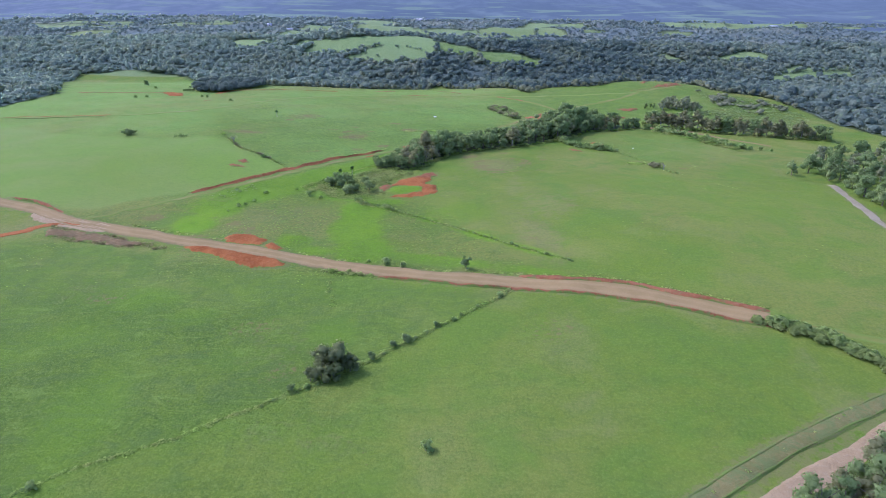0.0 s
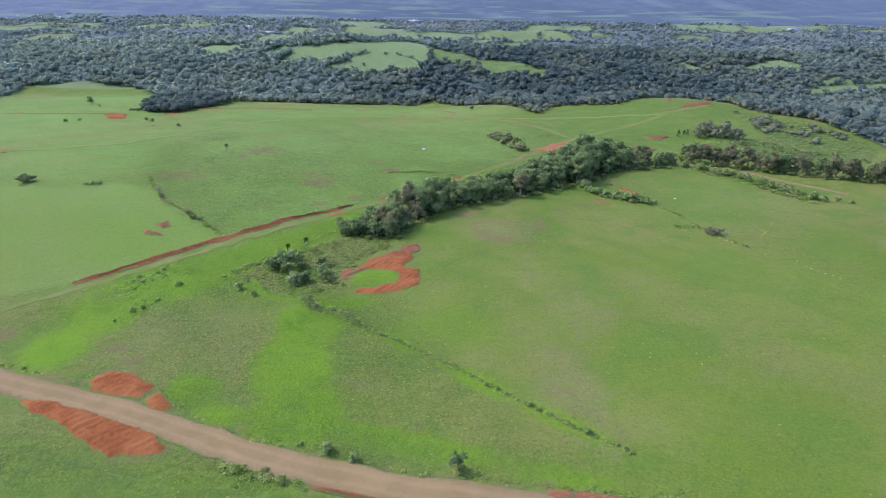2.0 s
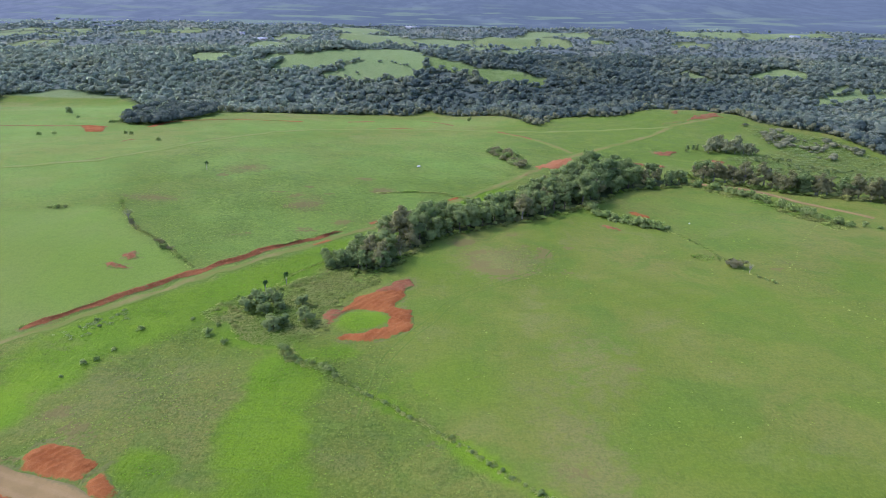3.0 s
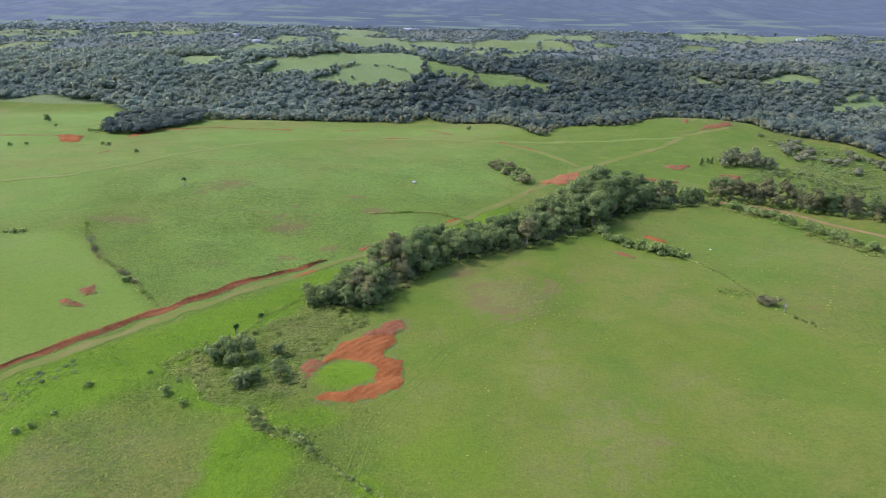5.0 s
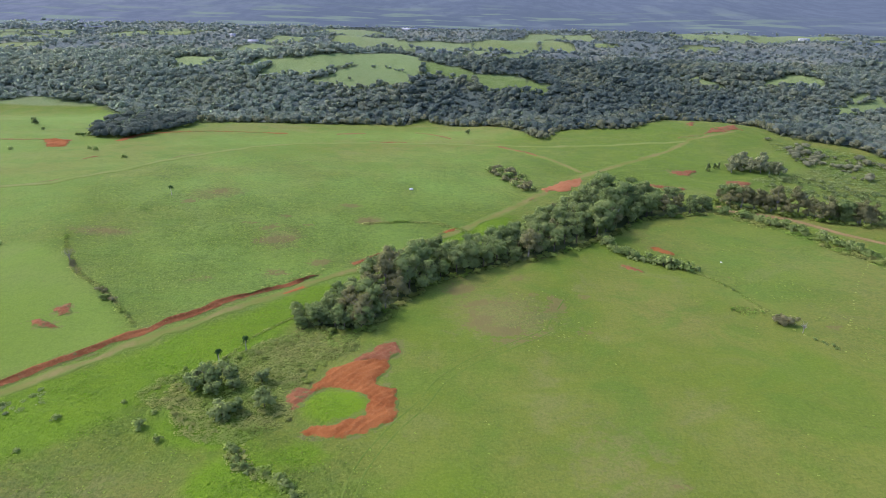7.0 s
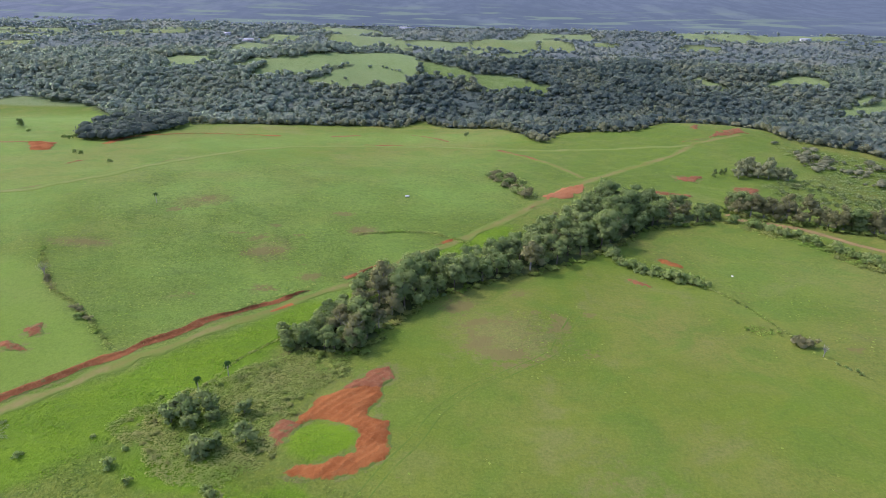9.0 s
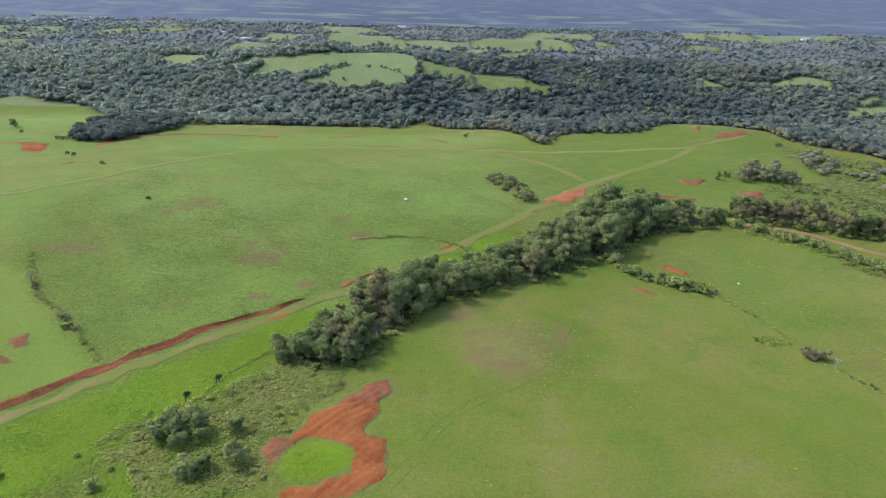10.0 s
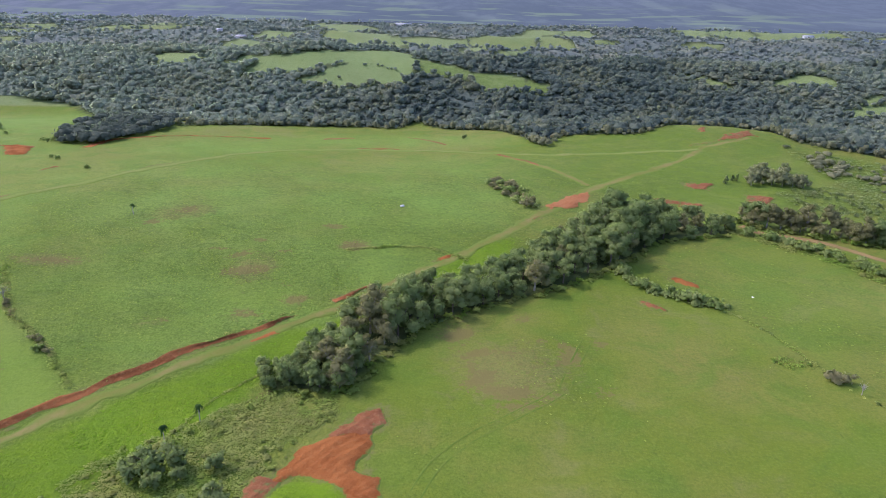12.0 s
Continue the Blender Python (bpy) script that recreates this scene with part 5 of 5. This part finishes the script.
weeds([(94.5, 223.2), (83.6, 209.2), (71.5, 190.7)], 1.4, (0.15, 0.32), "low weed on a field boundary", 0.2, skip=0.4)
weeds([(78, 263.4), (84, 258.8), (92, 255.6), (98.3, 252.6), (106, 248.5), (120, 244), (137, 239)], 0.7, (0.9, 2.0), "leafy undergrowth at the foot of the far hedge", 1.2, BUSH + BROWN_BUSH)
hedge([(-22.1, 157.6), (-20.5, 154.4), (-18.6, 152.9), (-15.8, 152.3), (-14.0, 150.8), (-12.5, 148.6)], 0.6, (0.5, 1.25), "green shrub on an overgrown fence line", "shrubs on the fence line", 0.55)
hedge([(-12.5, 148.4), (1, 136.8), (12.5, 124.9), (23.4, 115.2)], 0.7, (0.3, 0.75), "small shrub on an overgrown fence line", "shrubs on the fence line", 0.3, skip=0.45)
weeds([(-22.1, 157.6), (-20.5, 154.4), (-18.6, 152.9), (-15.8, 152.3), (-14.0, 150.8), (-12.5, 148.6)], 0.22, (0.4, 0.9), "tall weeds along an overgrown fence line", 0.8)
weeds([(-12.5, 148.4), (1, 136.8), (12.5, 124.9), (23.4, 115.2)], 0.3, (0.2, 0.5), "low weeds along a fence line", 0.4, MAT, skip=0.1)
hedge([(10.9, 103.5), (5.7, 97.8), (-1.6, 91), (-6.2, 86.8), (-10.4, 82.9), (-15.6, 78.2), (-20.3, 74.9), (-23.9, 72.3)], 0.6, (0.2, 1.0),
      "small shrub on an overgrown fence line", "shrubs on the near fence line", 0.3, skip=0.5)
weeds([(10.9, 103.5), (5.7, 97.8), (-1.6, 91), (-6.2, 86.8), (-10.4, 82.9), (-15.6, 78.2), (-20.3, 74.9), (-23.9, 72.3)], 0.25, (0.3, 0.65), "low weeds along a fence line", 0.35, MAT, skip=0.1)
weeds([(-23.9, 72.3), (-33.3, 65.5), (-42.1, 60.3), (-47, 56.2)], 0.35, (0.25, 0.6), "low weed on an overgrown fence line", 0.35, MAT, skip=0.15)
hedge([(48.6, 91.0), (51.0, 89.0), (54.6, 86.9), (57.7, 82.8), (59.8, 78.6), (63.4, 71.8)], 0.6, (1.2, 1.7), "tall leafy hedge shrub beside the road", "shrubs of the roadside hedge", 1.1, HEDGE)
thicket("hedge", "continuous olive-green roadside hedge", "hedge", [(x + rng.uniform(-1.1, 1.1), y + rng.uniform(-1.1, 1.1), rng.uniform(0.9, 1.5)) for x, y in smooth([(48.6, 91.0), (51.0, 89.0), (54.6, 86.9), (57.7, 82.8), (59.8, 78.6), (63.4, 71.8)], 0.32)],
        HEDGE, HEDGE_BODY, squash=(0.7, 1.0))
hedge([(-68.0, 209.3), (-64.8, 205.0)], 0.7, (0.4, 1.0), "brownish shrub on a field boundary", "shrubs of the west boundary", 0.35, BROWN_BUSH)
hedge([(-57.5, 198.8), (-54, 195.4)], 0.6, (0.4, 1.1), "brownish shrub on a field boundary", "shrubs of the west boundary", 0.35, BROWN_BUSH + BUSH[:1])
weeds([(-76, 222), (-70.0, 212.3), (-64.8, 205.0), (-61.4, 202.2), (-55.8, 197.3), (-51.4, 192.8), (-46.3, 186.8)], 0.35, (0.35, 0.75), "brownish weeds along a field boundary", 0.5)
weeds([(-15, 238.5), (-12.7, 239.3), (-8.1, 240.9), (-3.4, 242.2), (1.4, 241.7), (5.6, 238.8), (9, 236)], 0.5, (0.4, 0.9), "row of tall weeds across the pasture", 0.5)
weeds([(-23.3, 114.2), (-20.1, 113.2), (-17.1, 112.2), (-13.4, 111.0)], 0.5, (0.5, 0.95), "grey-green weed along the road", 0.6, MAT * 2 + BROWN_BUSH)
weeds([(-20.9, 112), (-21.1, 109.4), (-20.6, 105.9), (-19.3, 99)], 0.9, (0.3, 0.6), "weedy shrub in the pasture", 0.6)
thicket("brush", "brownish brush and old spoil at the road junction", "brush", [(x, y, rng.uniform(0.3, 0.9)) for x, y in fill([(-88, 138), (-84.5, 137.4), (-74, 134.2), (-62, 129.6), (-57, 127.4), (-60, 125.8), (-72, 128.6), (-84, 131.6)], 0.7, rng, 3000)
        if value_noise(x, y, 3.5, 81) > 0.34], MAT * 2 + BROWN_BUSH, DEAD_BRUSH, squash=(0.25, 0.7))
weeds([(-70, 139.4), (-57.8, 135.0), (-50, 132.8)], 1.2, (0.3, 0.6), "low weed along the road", 0.3, skip=0.3)
weeds([(-30, 123.9), (-20.8, 119.0), (-8, 114.9), (1.0, 111.9)], 1.3, (0.25, 0.55), "low weed along the road", 0.3, skip=0.4)
weeds([(0, 112.6), (12.4, 110.3), (21.0, 108.5), (29.8, 106.6), (36.2, 103.8), (43.9, 99.4), (51.6, 95.4)], 0.5, (0.2, 0.5), "low weeds on top of the road bank", 0.3, skip=0.25)
thicket("scrub", "low grey-green weeds beside the farm track", "scrub", [(x, y, rng.uniform(0.3, 0.7)) for x, y in fill([(-60, 160.5), (-57, 163.5), (-51, 169.6), (-48.5, 168.4), (-54, 160.8), (-58, 158.5)], 0.8, rng, 900) if rng.random() < 0.6],
        MAT * 2 + BROWN_BUSH, BRUSH, squash=(0.3, 0.8))
weeds([(27.5, 55.4), (33.7, 59.3), (41.6, 64.3), (55.5, 71.5)], 0.7, (0.25, 0.5), "low weed on the earth bank", 0.5, BROWN_BUSH + BUSH)
weeds([(-66, 163.2), (-54.9, 174.8), (-45.2, 185.4), (-33.6, 198.3), (-20, 211.6)], 0.5, (0.25, 0.55), "low weed on top of the red bank", 0.35, skip=0.2)

some(FENCE, ((-15.6, 80.0, 1.1), (-14.0, 80.6, 0.72), (-17.4, 80.6, 0.8), (-17.0, 78.2, 0.78), (-13.2, 79.4, 0.62), (-15.2, 77.6, 0.66), (-16.4, 82, 0.7), (-18.4, 77.6, 0.5)),
     "rounded brownish-green tree on the fence line", "tree", "trees on the fence line")
some(SMALL, ((-6.2, 87, 0.8), (-7.9, 85.6, 0.6), (-10.8, 82.6, 0.7), (-20.3, 75.2, 0.65), (-1.6, 91.4, 0.5)), "small leafy tree on the fence line", "tree", "trees on the fence line")
some(ROUND, ((-106.1, 216.3, 1.5), (-104.4, 217.0, 1.2)), "low spreading tree standing in the pasture", "tree", "lone pasture trees")
some(SMALL, ((13, 355.2, 1.1), (96.2, 182.5, 1.5), (3.6, 112.9, 0.95), (-159.6, 356.7, 1.3)), "lone green tree standing in the pasture", "tree", "lone pasture trees")
some(BROWN_BUSH, ((60.3, 191.6, 2.3), (61.4, 191.0, 1.8)), "round brownish bush on the field boundary", "shrub", "shrubs of the far boundary")
some(BUSH, ((-11.4, 116.4, 1.3), (-8.3, 115, 1.0), (-2.1, 62.9, 1.3), (-45.2, 57.2, 1.2), (-52, 149.2, 0.6), (104.5, 221.5, 1.3), (107.6, 220, 1.3), (-15.1, 118, 0.6),
            (-46.5, 162.9, 1.0), (-35.2, 161.3, 1.3), (-31.7, 158.6, 1.0), (-49.1, 153.7, 0.7), (-50.5, 152.5, 0.8), (-54.9, 165.5, 0.6), (-52.1, 167.6, 0.6), (-47.8, 156.5, 0.7),
            (-39.5, 166.8, 0.6), (-34.4, 164.2, 0.7), (-88.4, 216.3, 1.3), (-86.8, 216.9, 1.0), (-90, 216, 0.9), (-55.6, 195.6, 1.7), (-94.6, 291.2, 1.4)),
     "lone round shrub in the grass", "shrub", "lone shrubs")
some(BARE[1:], ((-68.6, 209.6, 1.0),), "leafless grey tree on the field boundary", "tree", "")
some(BARE[:1], ((62, 187.7, 0.75),), "pale dead tree on the field boundary", "dead tree", "")
for kind, x, y, size, tall in ((0, -29.4, 175.6, 0.75, 1.75), (1, -26.9, 180.6, 0.75, 1.9), (0, -65, 251.7, 0.9, 1.2)):
    tagged(plant(PALMS[kind], x, y, size, rnd=rng, tall=tall), "slender young palm with drooping fronds", "palm", "young palms")
some(CYPRESS, ((86.0, 295.3, 1.2), (88.8, 297.4, 0.9), (90.2, 297.8, 1.0)), "slender dark green tree on the hillside", "tree", "slender hillside trees")

# scrub between the track and the dug crescent
SCRUB_LAND = [(-36.7, 170.3), (-34.2, 175.5), (-28.0, 180.0), (-20.5, 186.4), (-9.5, 185.4), (-10.6, 180.5), (-15.0, 174.4), (-16.6, 168.7), (-16.5, 163.4), (-20.3, 159.0), (-25.9, 160.2), (-32.6, 164.1)]
SCRUB_EDGE = [(-39, 169.5), (-35.5, 177.5), (-28.5, 182.0), (-20.5, 188.6), (-8.5, 187.4), (-8.6, 180.5), (-14.0, 174.4), (-15.6, 168.7), (-15.5, 162.4), (-20.3, 156.5), (-27.9, 158.0), (-34.6, 162.1)]
thicket("scrub", "low tangled green scrub and tall weeds", "scrub", [(x, y, rng.uniform(0.35, 0.8)) for x, y in fill(SCRUB_EDGE, 0.55, rng, 26000)
        if line_distance(x, y, SCRUB_EDGE + SCRUB_EDGE[:1]) > 3.2 * value_noise(x, y, 3.5, 31) and value_noise(x, y, 2.2, 33) > 0.26], MAT, squash=(0.25, 0.6))
thicket("scrub", "bushy tufts standing in the scrub", "scrub", [(x, y, rng.uniform(0.35, 0.9)) for x, y in fill(SCRUB_LAND, 1.5, rng, 1500)], BUSH + BROWN_BUSH, squash=(0.35, 0.8))
some(ROUND, ((-29.0, 170.5, 1.6), (-30.9, 169.8, 1.35), (-26.9, 171.8, 1.45), (-22.2, 171.8, 1.1), (-28.0, 168.4, 1.1), (-31.6, 171.8, 1.2), (-25.4, 169.6, 0.9)), "bushy dark green tree in the scrub", "tree", "trees in the scrub")
some(ROUND[:2], ((-25.2, 163.6, 1.5), (-20.4, 166.0, 1.4), (-23.8, 164.6, 1.0)), "round dark bush in the scrub", "tree", "trees in the scrub")

# clump beside the farm track, hillside trees and far hedges
for x, y in fill([(16.5, 292), (20.5, 295.5), (25, 286), (29, 272), (26, 270), (21, 281)], 1.7, rng):
    tagged(plant(rng.choice(BUSH + BROWN_BUSH * 2), x, y, rng.uniform(1.3, 2.4), rnd=rng), "green shrub in a clump beside the track", "shrub", "clump beside the track")
some(SOFT, ((93.0, 294.3, 1.0), (95.4, 297.2, 1.12), (97.4, 299, 1.2), (99.4, 295.3, 1.12), (102.3, 294.6, 1.2), (105.3, 294.8, 1.12), (107.9, 293.6, 1.0), (100.7, 303.6, 1.12), (105.2, 302, 1.12),
                     (103.5, 298.5, 1.2), (96.5, 302, 1.0)), "pale green tree in a hillside grove", "tree", "hillside grove")
thicket("brush", "pale shrubby growth on the far slope", "brush", [(x, y, rng.uniform(0.6, 2.0)) for x, y in fill([(117, 332), (124, 336), (131, 328.8), (138, 324.4), (148, 326), (155, 300), (133, 288), (121, 297), (120, 310)], 1.7, rng) if value_noise(x, y, 7, 61) > 0.58], LIGHT_CROWNS, EDGE_LEAF, squash=(0.45, 0.85))
thicket("brush", "low weedy growth on the far slope", "brush", [(x, y, rng.uniform(0.3, 1.0) ** 1.5 * 1.3) for x, y in fill([(97, 289), (112, 292.6), (121.3, 287), (132, 284), (140, 265), (118, 268), (99, 274.5)], 1.2, rng) if value_noise(x, y, 5, 62) > 0.5], BUSH + BROWN_BUSH, BRUSH)
thicket("brush", "creeping weeds on the far slope", "brush", [(x, y, rng.uniform(0.7, 1.5)) for x, y in fill([(97, 289), (112, 292.6), (121, 297), (120, 330), (130, 328), (150, 322), (150, 280), (140, 265), (118, 268), (99, 274.5)], 1.9, rng, 6000)], MAT, BRUSH, squash=(0.3, 0.7))
thicket("brush", "olive shrubs and thin trees along the edge of the forest", "brush", [(x + rng.uniform(-1.6, 1.6), y - rng.uniform(-1.5, 2.6), rng.uniform(0.8, 2.0)) for x, y in smooth(FOREST_EDGE[10:30], 1.5)
        if rng.random() < 0.8], LIGHT_CROWNS, EDGE_LEAF, squash=(0.8, 1.5))
hedge([(79.3, 265), (84, 260.6), (92, 257.6), (98.3, 254.6), (106, 250.5), (120, 246), (137, 241)], 1.4, (0.75, 1.1), "dark or brownish tree in the far hedge", "trees of the far hedge", 1.7, BIG[:3] + GREY_GROVE * 2, category="tree")
for x, y in fill([(102.4, 187.2), (101.4, 169.5), (103, 160.7), (100.5, 143.5), (124.8, 135.2), (143, 215.8), (132.6, 219.4), (118, 209.6)], 4.2, rng):
    tagged(plant(rng.choice(BIG + PALE[:1]), x, y, rng.uniform(0.65, 1.0), rnd=rng), "leafy tree beside the gravel lane", "tree", "trees by the gravel lane")
for x, y in fill([(35.5, 49.5), (37.5, 53), (42, 56.6), (46.5, 59.6), (56, 63), (66, 60), (62.4, 46), (48, 42), (36, 43)], 2.3, rng):
    tagged(plant(rng.choice(GROVE[:4] + GREY_GROVE), x, y, rng.uniform(0.62, 0.88), rnd=rng), "leafy tree beside the pale road", "tree", "trees by the pale road")
thicket("hillside_wood", "small dark wood on the far slope", "woods", [(x, y, rng.uniform(2.0, 3.6)) for x, y in fill([(-123, 330), (-112, 331), (-106, 344), (-101, 366), (-107, 394), (-130, 382),
        (-131, 350)], 2.4, rng)], LIGHT_CROWNS, WOODS)
some(BUSH, ((-128, 332, 1.8), (-131, 334, 1.5), (-126.5, 333, 1.5), (-135, 352, 1.2), (-150, 345, 1.3), (-140, 300, 1.4), (-136, 302, 1.2), (-109, 303, 1.3), (-112, 305, 1.2)),
     "shrub on the far slope", "shrub", "far slope shrubs")

# ---------------------------------------------------------------- far woods
def build_woods():
    r = np.random.default_rng(11)
    spans = ((225, 560, 3.3, [crown_pattern(200 + k, 13, 0.28, 4, 6) for k in range(8)], (1.5, 3.3)), (560, 870, 5.4, [crown_pattern(220 + k, 6, 0.30, 3, 6) for k in range(6)], (1.2, 3.2)))
    for lo, hi, gap, patterns, sizes in spans:
        half = hi * 0.68 + 20
        x, y = np.meshgrid(np.arange(-half, half, gap), np.arange(lo, hi, gap))
        x, y = (v.ravel() + r.uniform(-0.48, 0.48, v.size) * gap for v in (x, y))
        ok = in_woods(x, y) & (np.abs(x) < 0.67 * y + 16)
        p = np.stack([x, y], 1)[ok]
        s = (sizes[0] + (sizes[1] - sizes[0]) * r.uniform(size=len(p)) ** 1.4) * (0.7 + 0.6 * value_noise(p[:, 0], p[:, 1], 21, 8))
        # Tone also paints haze into the west crowns, cloud shade round x 80
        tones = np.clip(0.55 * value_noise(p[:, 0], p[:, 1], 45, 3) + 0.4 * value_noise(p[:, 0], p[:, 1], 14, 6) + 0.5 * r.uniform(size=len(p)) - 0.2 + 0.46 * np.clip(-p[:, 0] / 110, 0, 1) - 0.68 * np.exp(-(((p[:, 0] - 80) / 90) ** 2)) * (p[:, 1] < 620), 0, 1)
        scatter("woods", "dense dark green forest canopy over valley and hills", "woods", p, s, patterns, r, HAZED_FOREST if lo < 500 else HAZED_FAR_FOREST, tones, squash=(0.65, 1.1))
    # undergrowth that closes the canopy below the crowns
    for lo, hi, gap, leaf in ((225, 560, 3.4, HAZED_FOREST), (560, 870, 6.0, HAZED_FAR_FOREST)):
        half = hi * 0.68 + 20
        x, y = np.meshgrid(np.arange(-half, half, gap), np.arange(lo, hi + gap, gap))
        ok = in_woods(x, y) & (np.abs(x) < 0.67 * y + 16)
        deep = ok.copy()
        deep[1:-1, 1:-1] &= ok[:-2, 1:-1] & ok[2:, 1:-1] & ok[1:-1, :-2] & ok[1:-1, 2:]
        z = height(x, y) + np.where(deep, 0.3 + 0.9 * value_noise(x, y, 4.0, 71), np.where(ok, 0.15, -0.5))
        f = grid_faces(x.shape[1], x.shape[0])
        used, f = np.unique(f[ok.ravel()[f].all(1)], return_inverse=True)
        # Its tone repeats the painted haze to the west and cloud shade
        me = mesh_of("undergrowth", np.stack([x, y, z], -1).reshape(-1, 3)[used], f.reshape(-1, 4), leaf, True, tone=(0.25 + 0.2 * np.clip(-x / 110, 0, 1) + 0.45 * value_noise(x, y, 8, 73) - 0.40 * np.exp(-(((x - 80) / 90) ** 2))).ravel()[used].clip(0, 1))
        tagged(new("undergrowth", me), "dense undergrowth below the forest canopy", "undergrowth", kind="stuff")
    # lone trees in the far fields
    q = [(np.mean([c[0] for c in poly]) + r.uniform(-14, 14), np.mean([c[1] for c in poly]) + r.uniform(-10, 10)) for poly in FIELDS]
    q = np.array(q + [(-27.8, 480), (-20.4, 475), (-22.5, 476), (-24.4, 477), (-30, 481), (-51.8, 480.6), (-37.4, 480.4), (-36.5, 481.5), (-55, 459), (-48.7, 463), (1, 472), (13, 471)])
    scatter("field_trees", "scattered trees in the far clearings", "trees", q, r.uniform(0.9, 1.8, len(q)), spans[0][3], r, HAZED_FOREST, r.uniform(0.2, 0.9, len(q)))


build_woods()


def build_tussocks():
    """Coarse grass standing above the sward where it is rough or lush."""
    r = np.random.default_rng(23)
    patterns = []
    for k in range(5):
        c = r.normal(size=(5, 3)) * (0.35, 0.35, 0.0) + (0, 0, 0.32)
        out = np.stack([c[:, 0], c[:, 1], 0 * c[:, 0] + 0.5], 1)
        v, f = cards(c, out, r.uniform(0.35, 0.6, 5), r, 0.5)
        v[:, 2] = np.maximum(v[:, 2], 0.0)
        patterns.append((v, f, np.repeat(out + (0, 0, 0.6), 4, axis=0) / 1.2))
    n = 190000
    x, y = r.uniform(-110, 75, n), r.uniform(48, 300, n)
    keep = (np.abs(x) < 0.72 * y + 6) & (y > 108)
    want = np.clip((roughness(x, y) - 0.22) * 1.3, 0, 1) + 0.5 * np.clip(spots(x, y, LUSH_SPOTS) - 0.2, 0, 1)
    want = want * (value_noise(x, y, 2.2, 14) > 0.36) * (0.35 + 0.6 * value_noise(x, y, 14, 15))
    for line, w in ((MAIN_ROAD, 3.0), (TRACK_LINE, 2.4), (BANK_LINE, 1.4)):
        keep &= line_distance(x, y, line) > w
    keep &= (~inside(x, y, ellipse(-9, 169, 8.5, 11)) | inside(x, y, ellipse(-11.2, 165.9, 3.4, 2.8))) & (r.uniform(size=n) < want * 0.75)
    p = np.stack([x, y], 1)[keep]
    scatter("tussocks", "tufts of coarse green pasture grass", "grass", p, r.uniform(0.13, 0.32, len(p)), patterns, r, TUFT, np.clip(0.42 + 0.65 * r.uniform(size=len(p)) - 1.1 * spots(p[:, 0], p[:, 1], LUSH_SPOTS), 0, 1), squash=(0.12, 0.26))


build_tussocks()

# ---------------------------------------------------------------- small things


def pale_lump(x, y, size, label, seed):
    r = np.random.default_rng(seed)
    bm = bmesh.new()
    bmesh.ops.create_icosphere(bm, subdivisions=2, radius=size)
    for v in bm.verts:
        v.co *= 1 + 0.22 * noise.noise(v.co * 2.1 / size + Vector((seed, 0, 0)))
        v.co.x *= 1.3
        v.co.z = max(v.co.z * 0.62, -size * 0.3)
    me = bpy.data.meshes.new("boulder")
    bm.to_mesh(me)
    bm.free()
    me.materials.append(LUMP_WHITE)
    ob = new("boulder", me)
    ob.matrix_world = pose(x, y, float(height(x, y)) + size * 0.25, 0, 0, r.uniform(0, 360))
    tagged(ob, label, "boulder")


# Boulder-shaped stand-ins for two white things of unknown kind in the grass
pale_lump(-5.7, 268.0, 0.48, "pale whitish lump standing in for an unidentified white thing in the pasture", 3)
pale_lump(62, 221.6, 0.22, "small pale lump standing in for a white speck in the pasture", 5)


def box(w, d, h, z0=0.0):
    x, y = w / 2, d / 2
    v = np.array([(sx * x, sy * y, z) for z in (z0, z0 + h) for sx, sy in ((-1, -1), (1, -1), (1, 1), (-1, 1))])
    return v, np.array([(3, 2, 1, 0), (4, 5, 6, 7), (0, 1, 5, 4), (1, 2, 6, 5), (2, 3, 7, 6), (3, 0, 4, 7)])


def barn(x, y, w, d, h, turn, label):
    """A far farm shed: walls, a door and a pitched tin roof with an overhang."""
    root = new("farm_shed")
    part("wall", mesh_of("wall", *box(w, d, h), WHITE_WALL), root)
    r, e = h * 0.45, 0.5
    v = [(sx * (w / 2 + e), sy * (d / 2 + e) * k, h + r * (1 - k) + z) for z in (0.0, 0.18) for sx in (-1, 1) for sy, k in ((-1, 1), (0, 0), (1, 1))]
    f = [(0, 3, 4, 1), (1, 4, 5, 2), (6, 7, 10, 9), (7, 8, 11, 10), (0, 1, 7, 6), (1, 2, 8, 7), (3, 9, 10, 4), (4, 10, 11, 5), (0, 6, 9, 3), (2, 5, 11, 8)]
    part("roof", mesh_of("roof", v, f, TIN_ROOF), root, "pale tin roof")
    dv, df = box(w * 0.22, 0.12, h * 0.75)
    part("door", mesh_of("door", dv - (0, d / 2 + 0.03, 0), df, POST_WOOD), root)
    root.matrix_world = pose(x, y, float(height(x, y)), 0, 0, turn)
    tagged(root, label, "farm shed", "far farm buildings")


barn(-153, 664, 16, 5, 1.9, 4, "long white farm shed with a pale tin roof")
barn(-176, 682, 4, 4, 2.0, 10, "small white farmhouse with a pale tin roof")
barn(-32, 790, 15, 5, 1.7, 2, "long white shed far beyond the woods")
barn(-12, 792, 10, 5, 1.6, 2, "long white shed far beyond the woods")
barn(356, 778, 9, 5, 1.8, -5, "white farm shed in a far field")

put_away(FENCE + SOFT + GROVE + GREY_GROVE + HEDGE + ROUND + BIG + PALE + SMALL + BUSH + BROWN_BUSH + BARE + CYPRESS + PALMS)
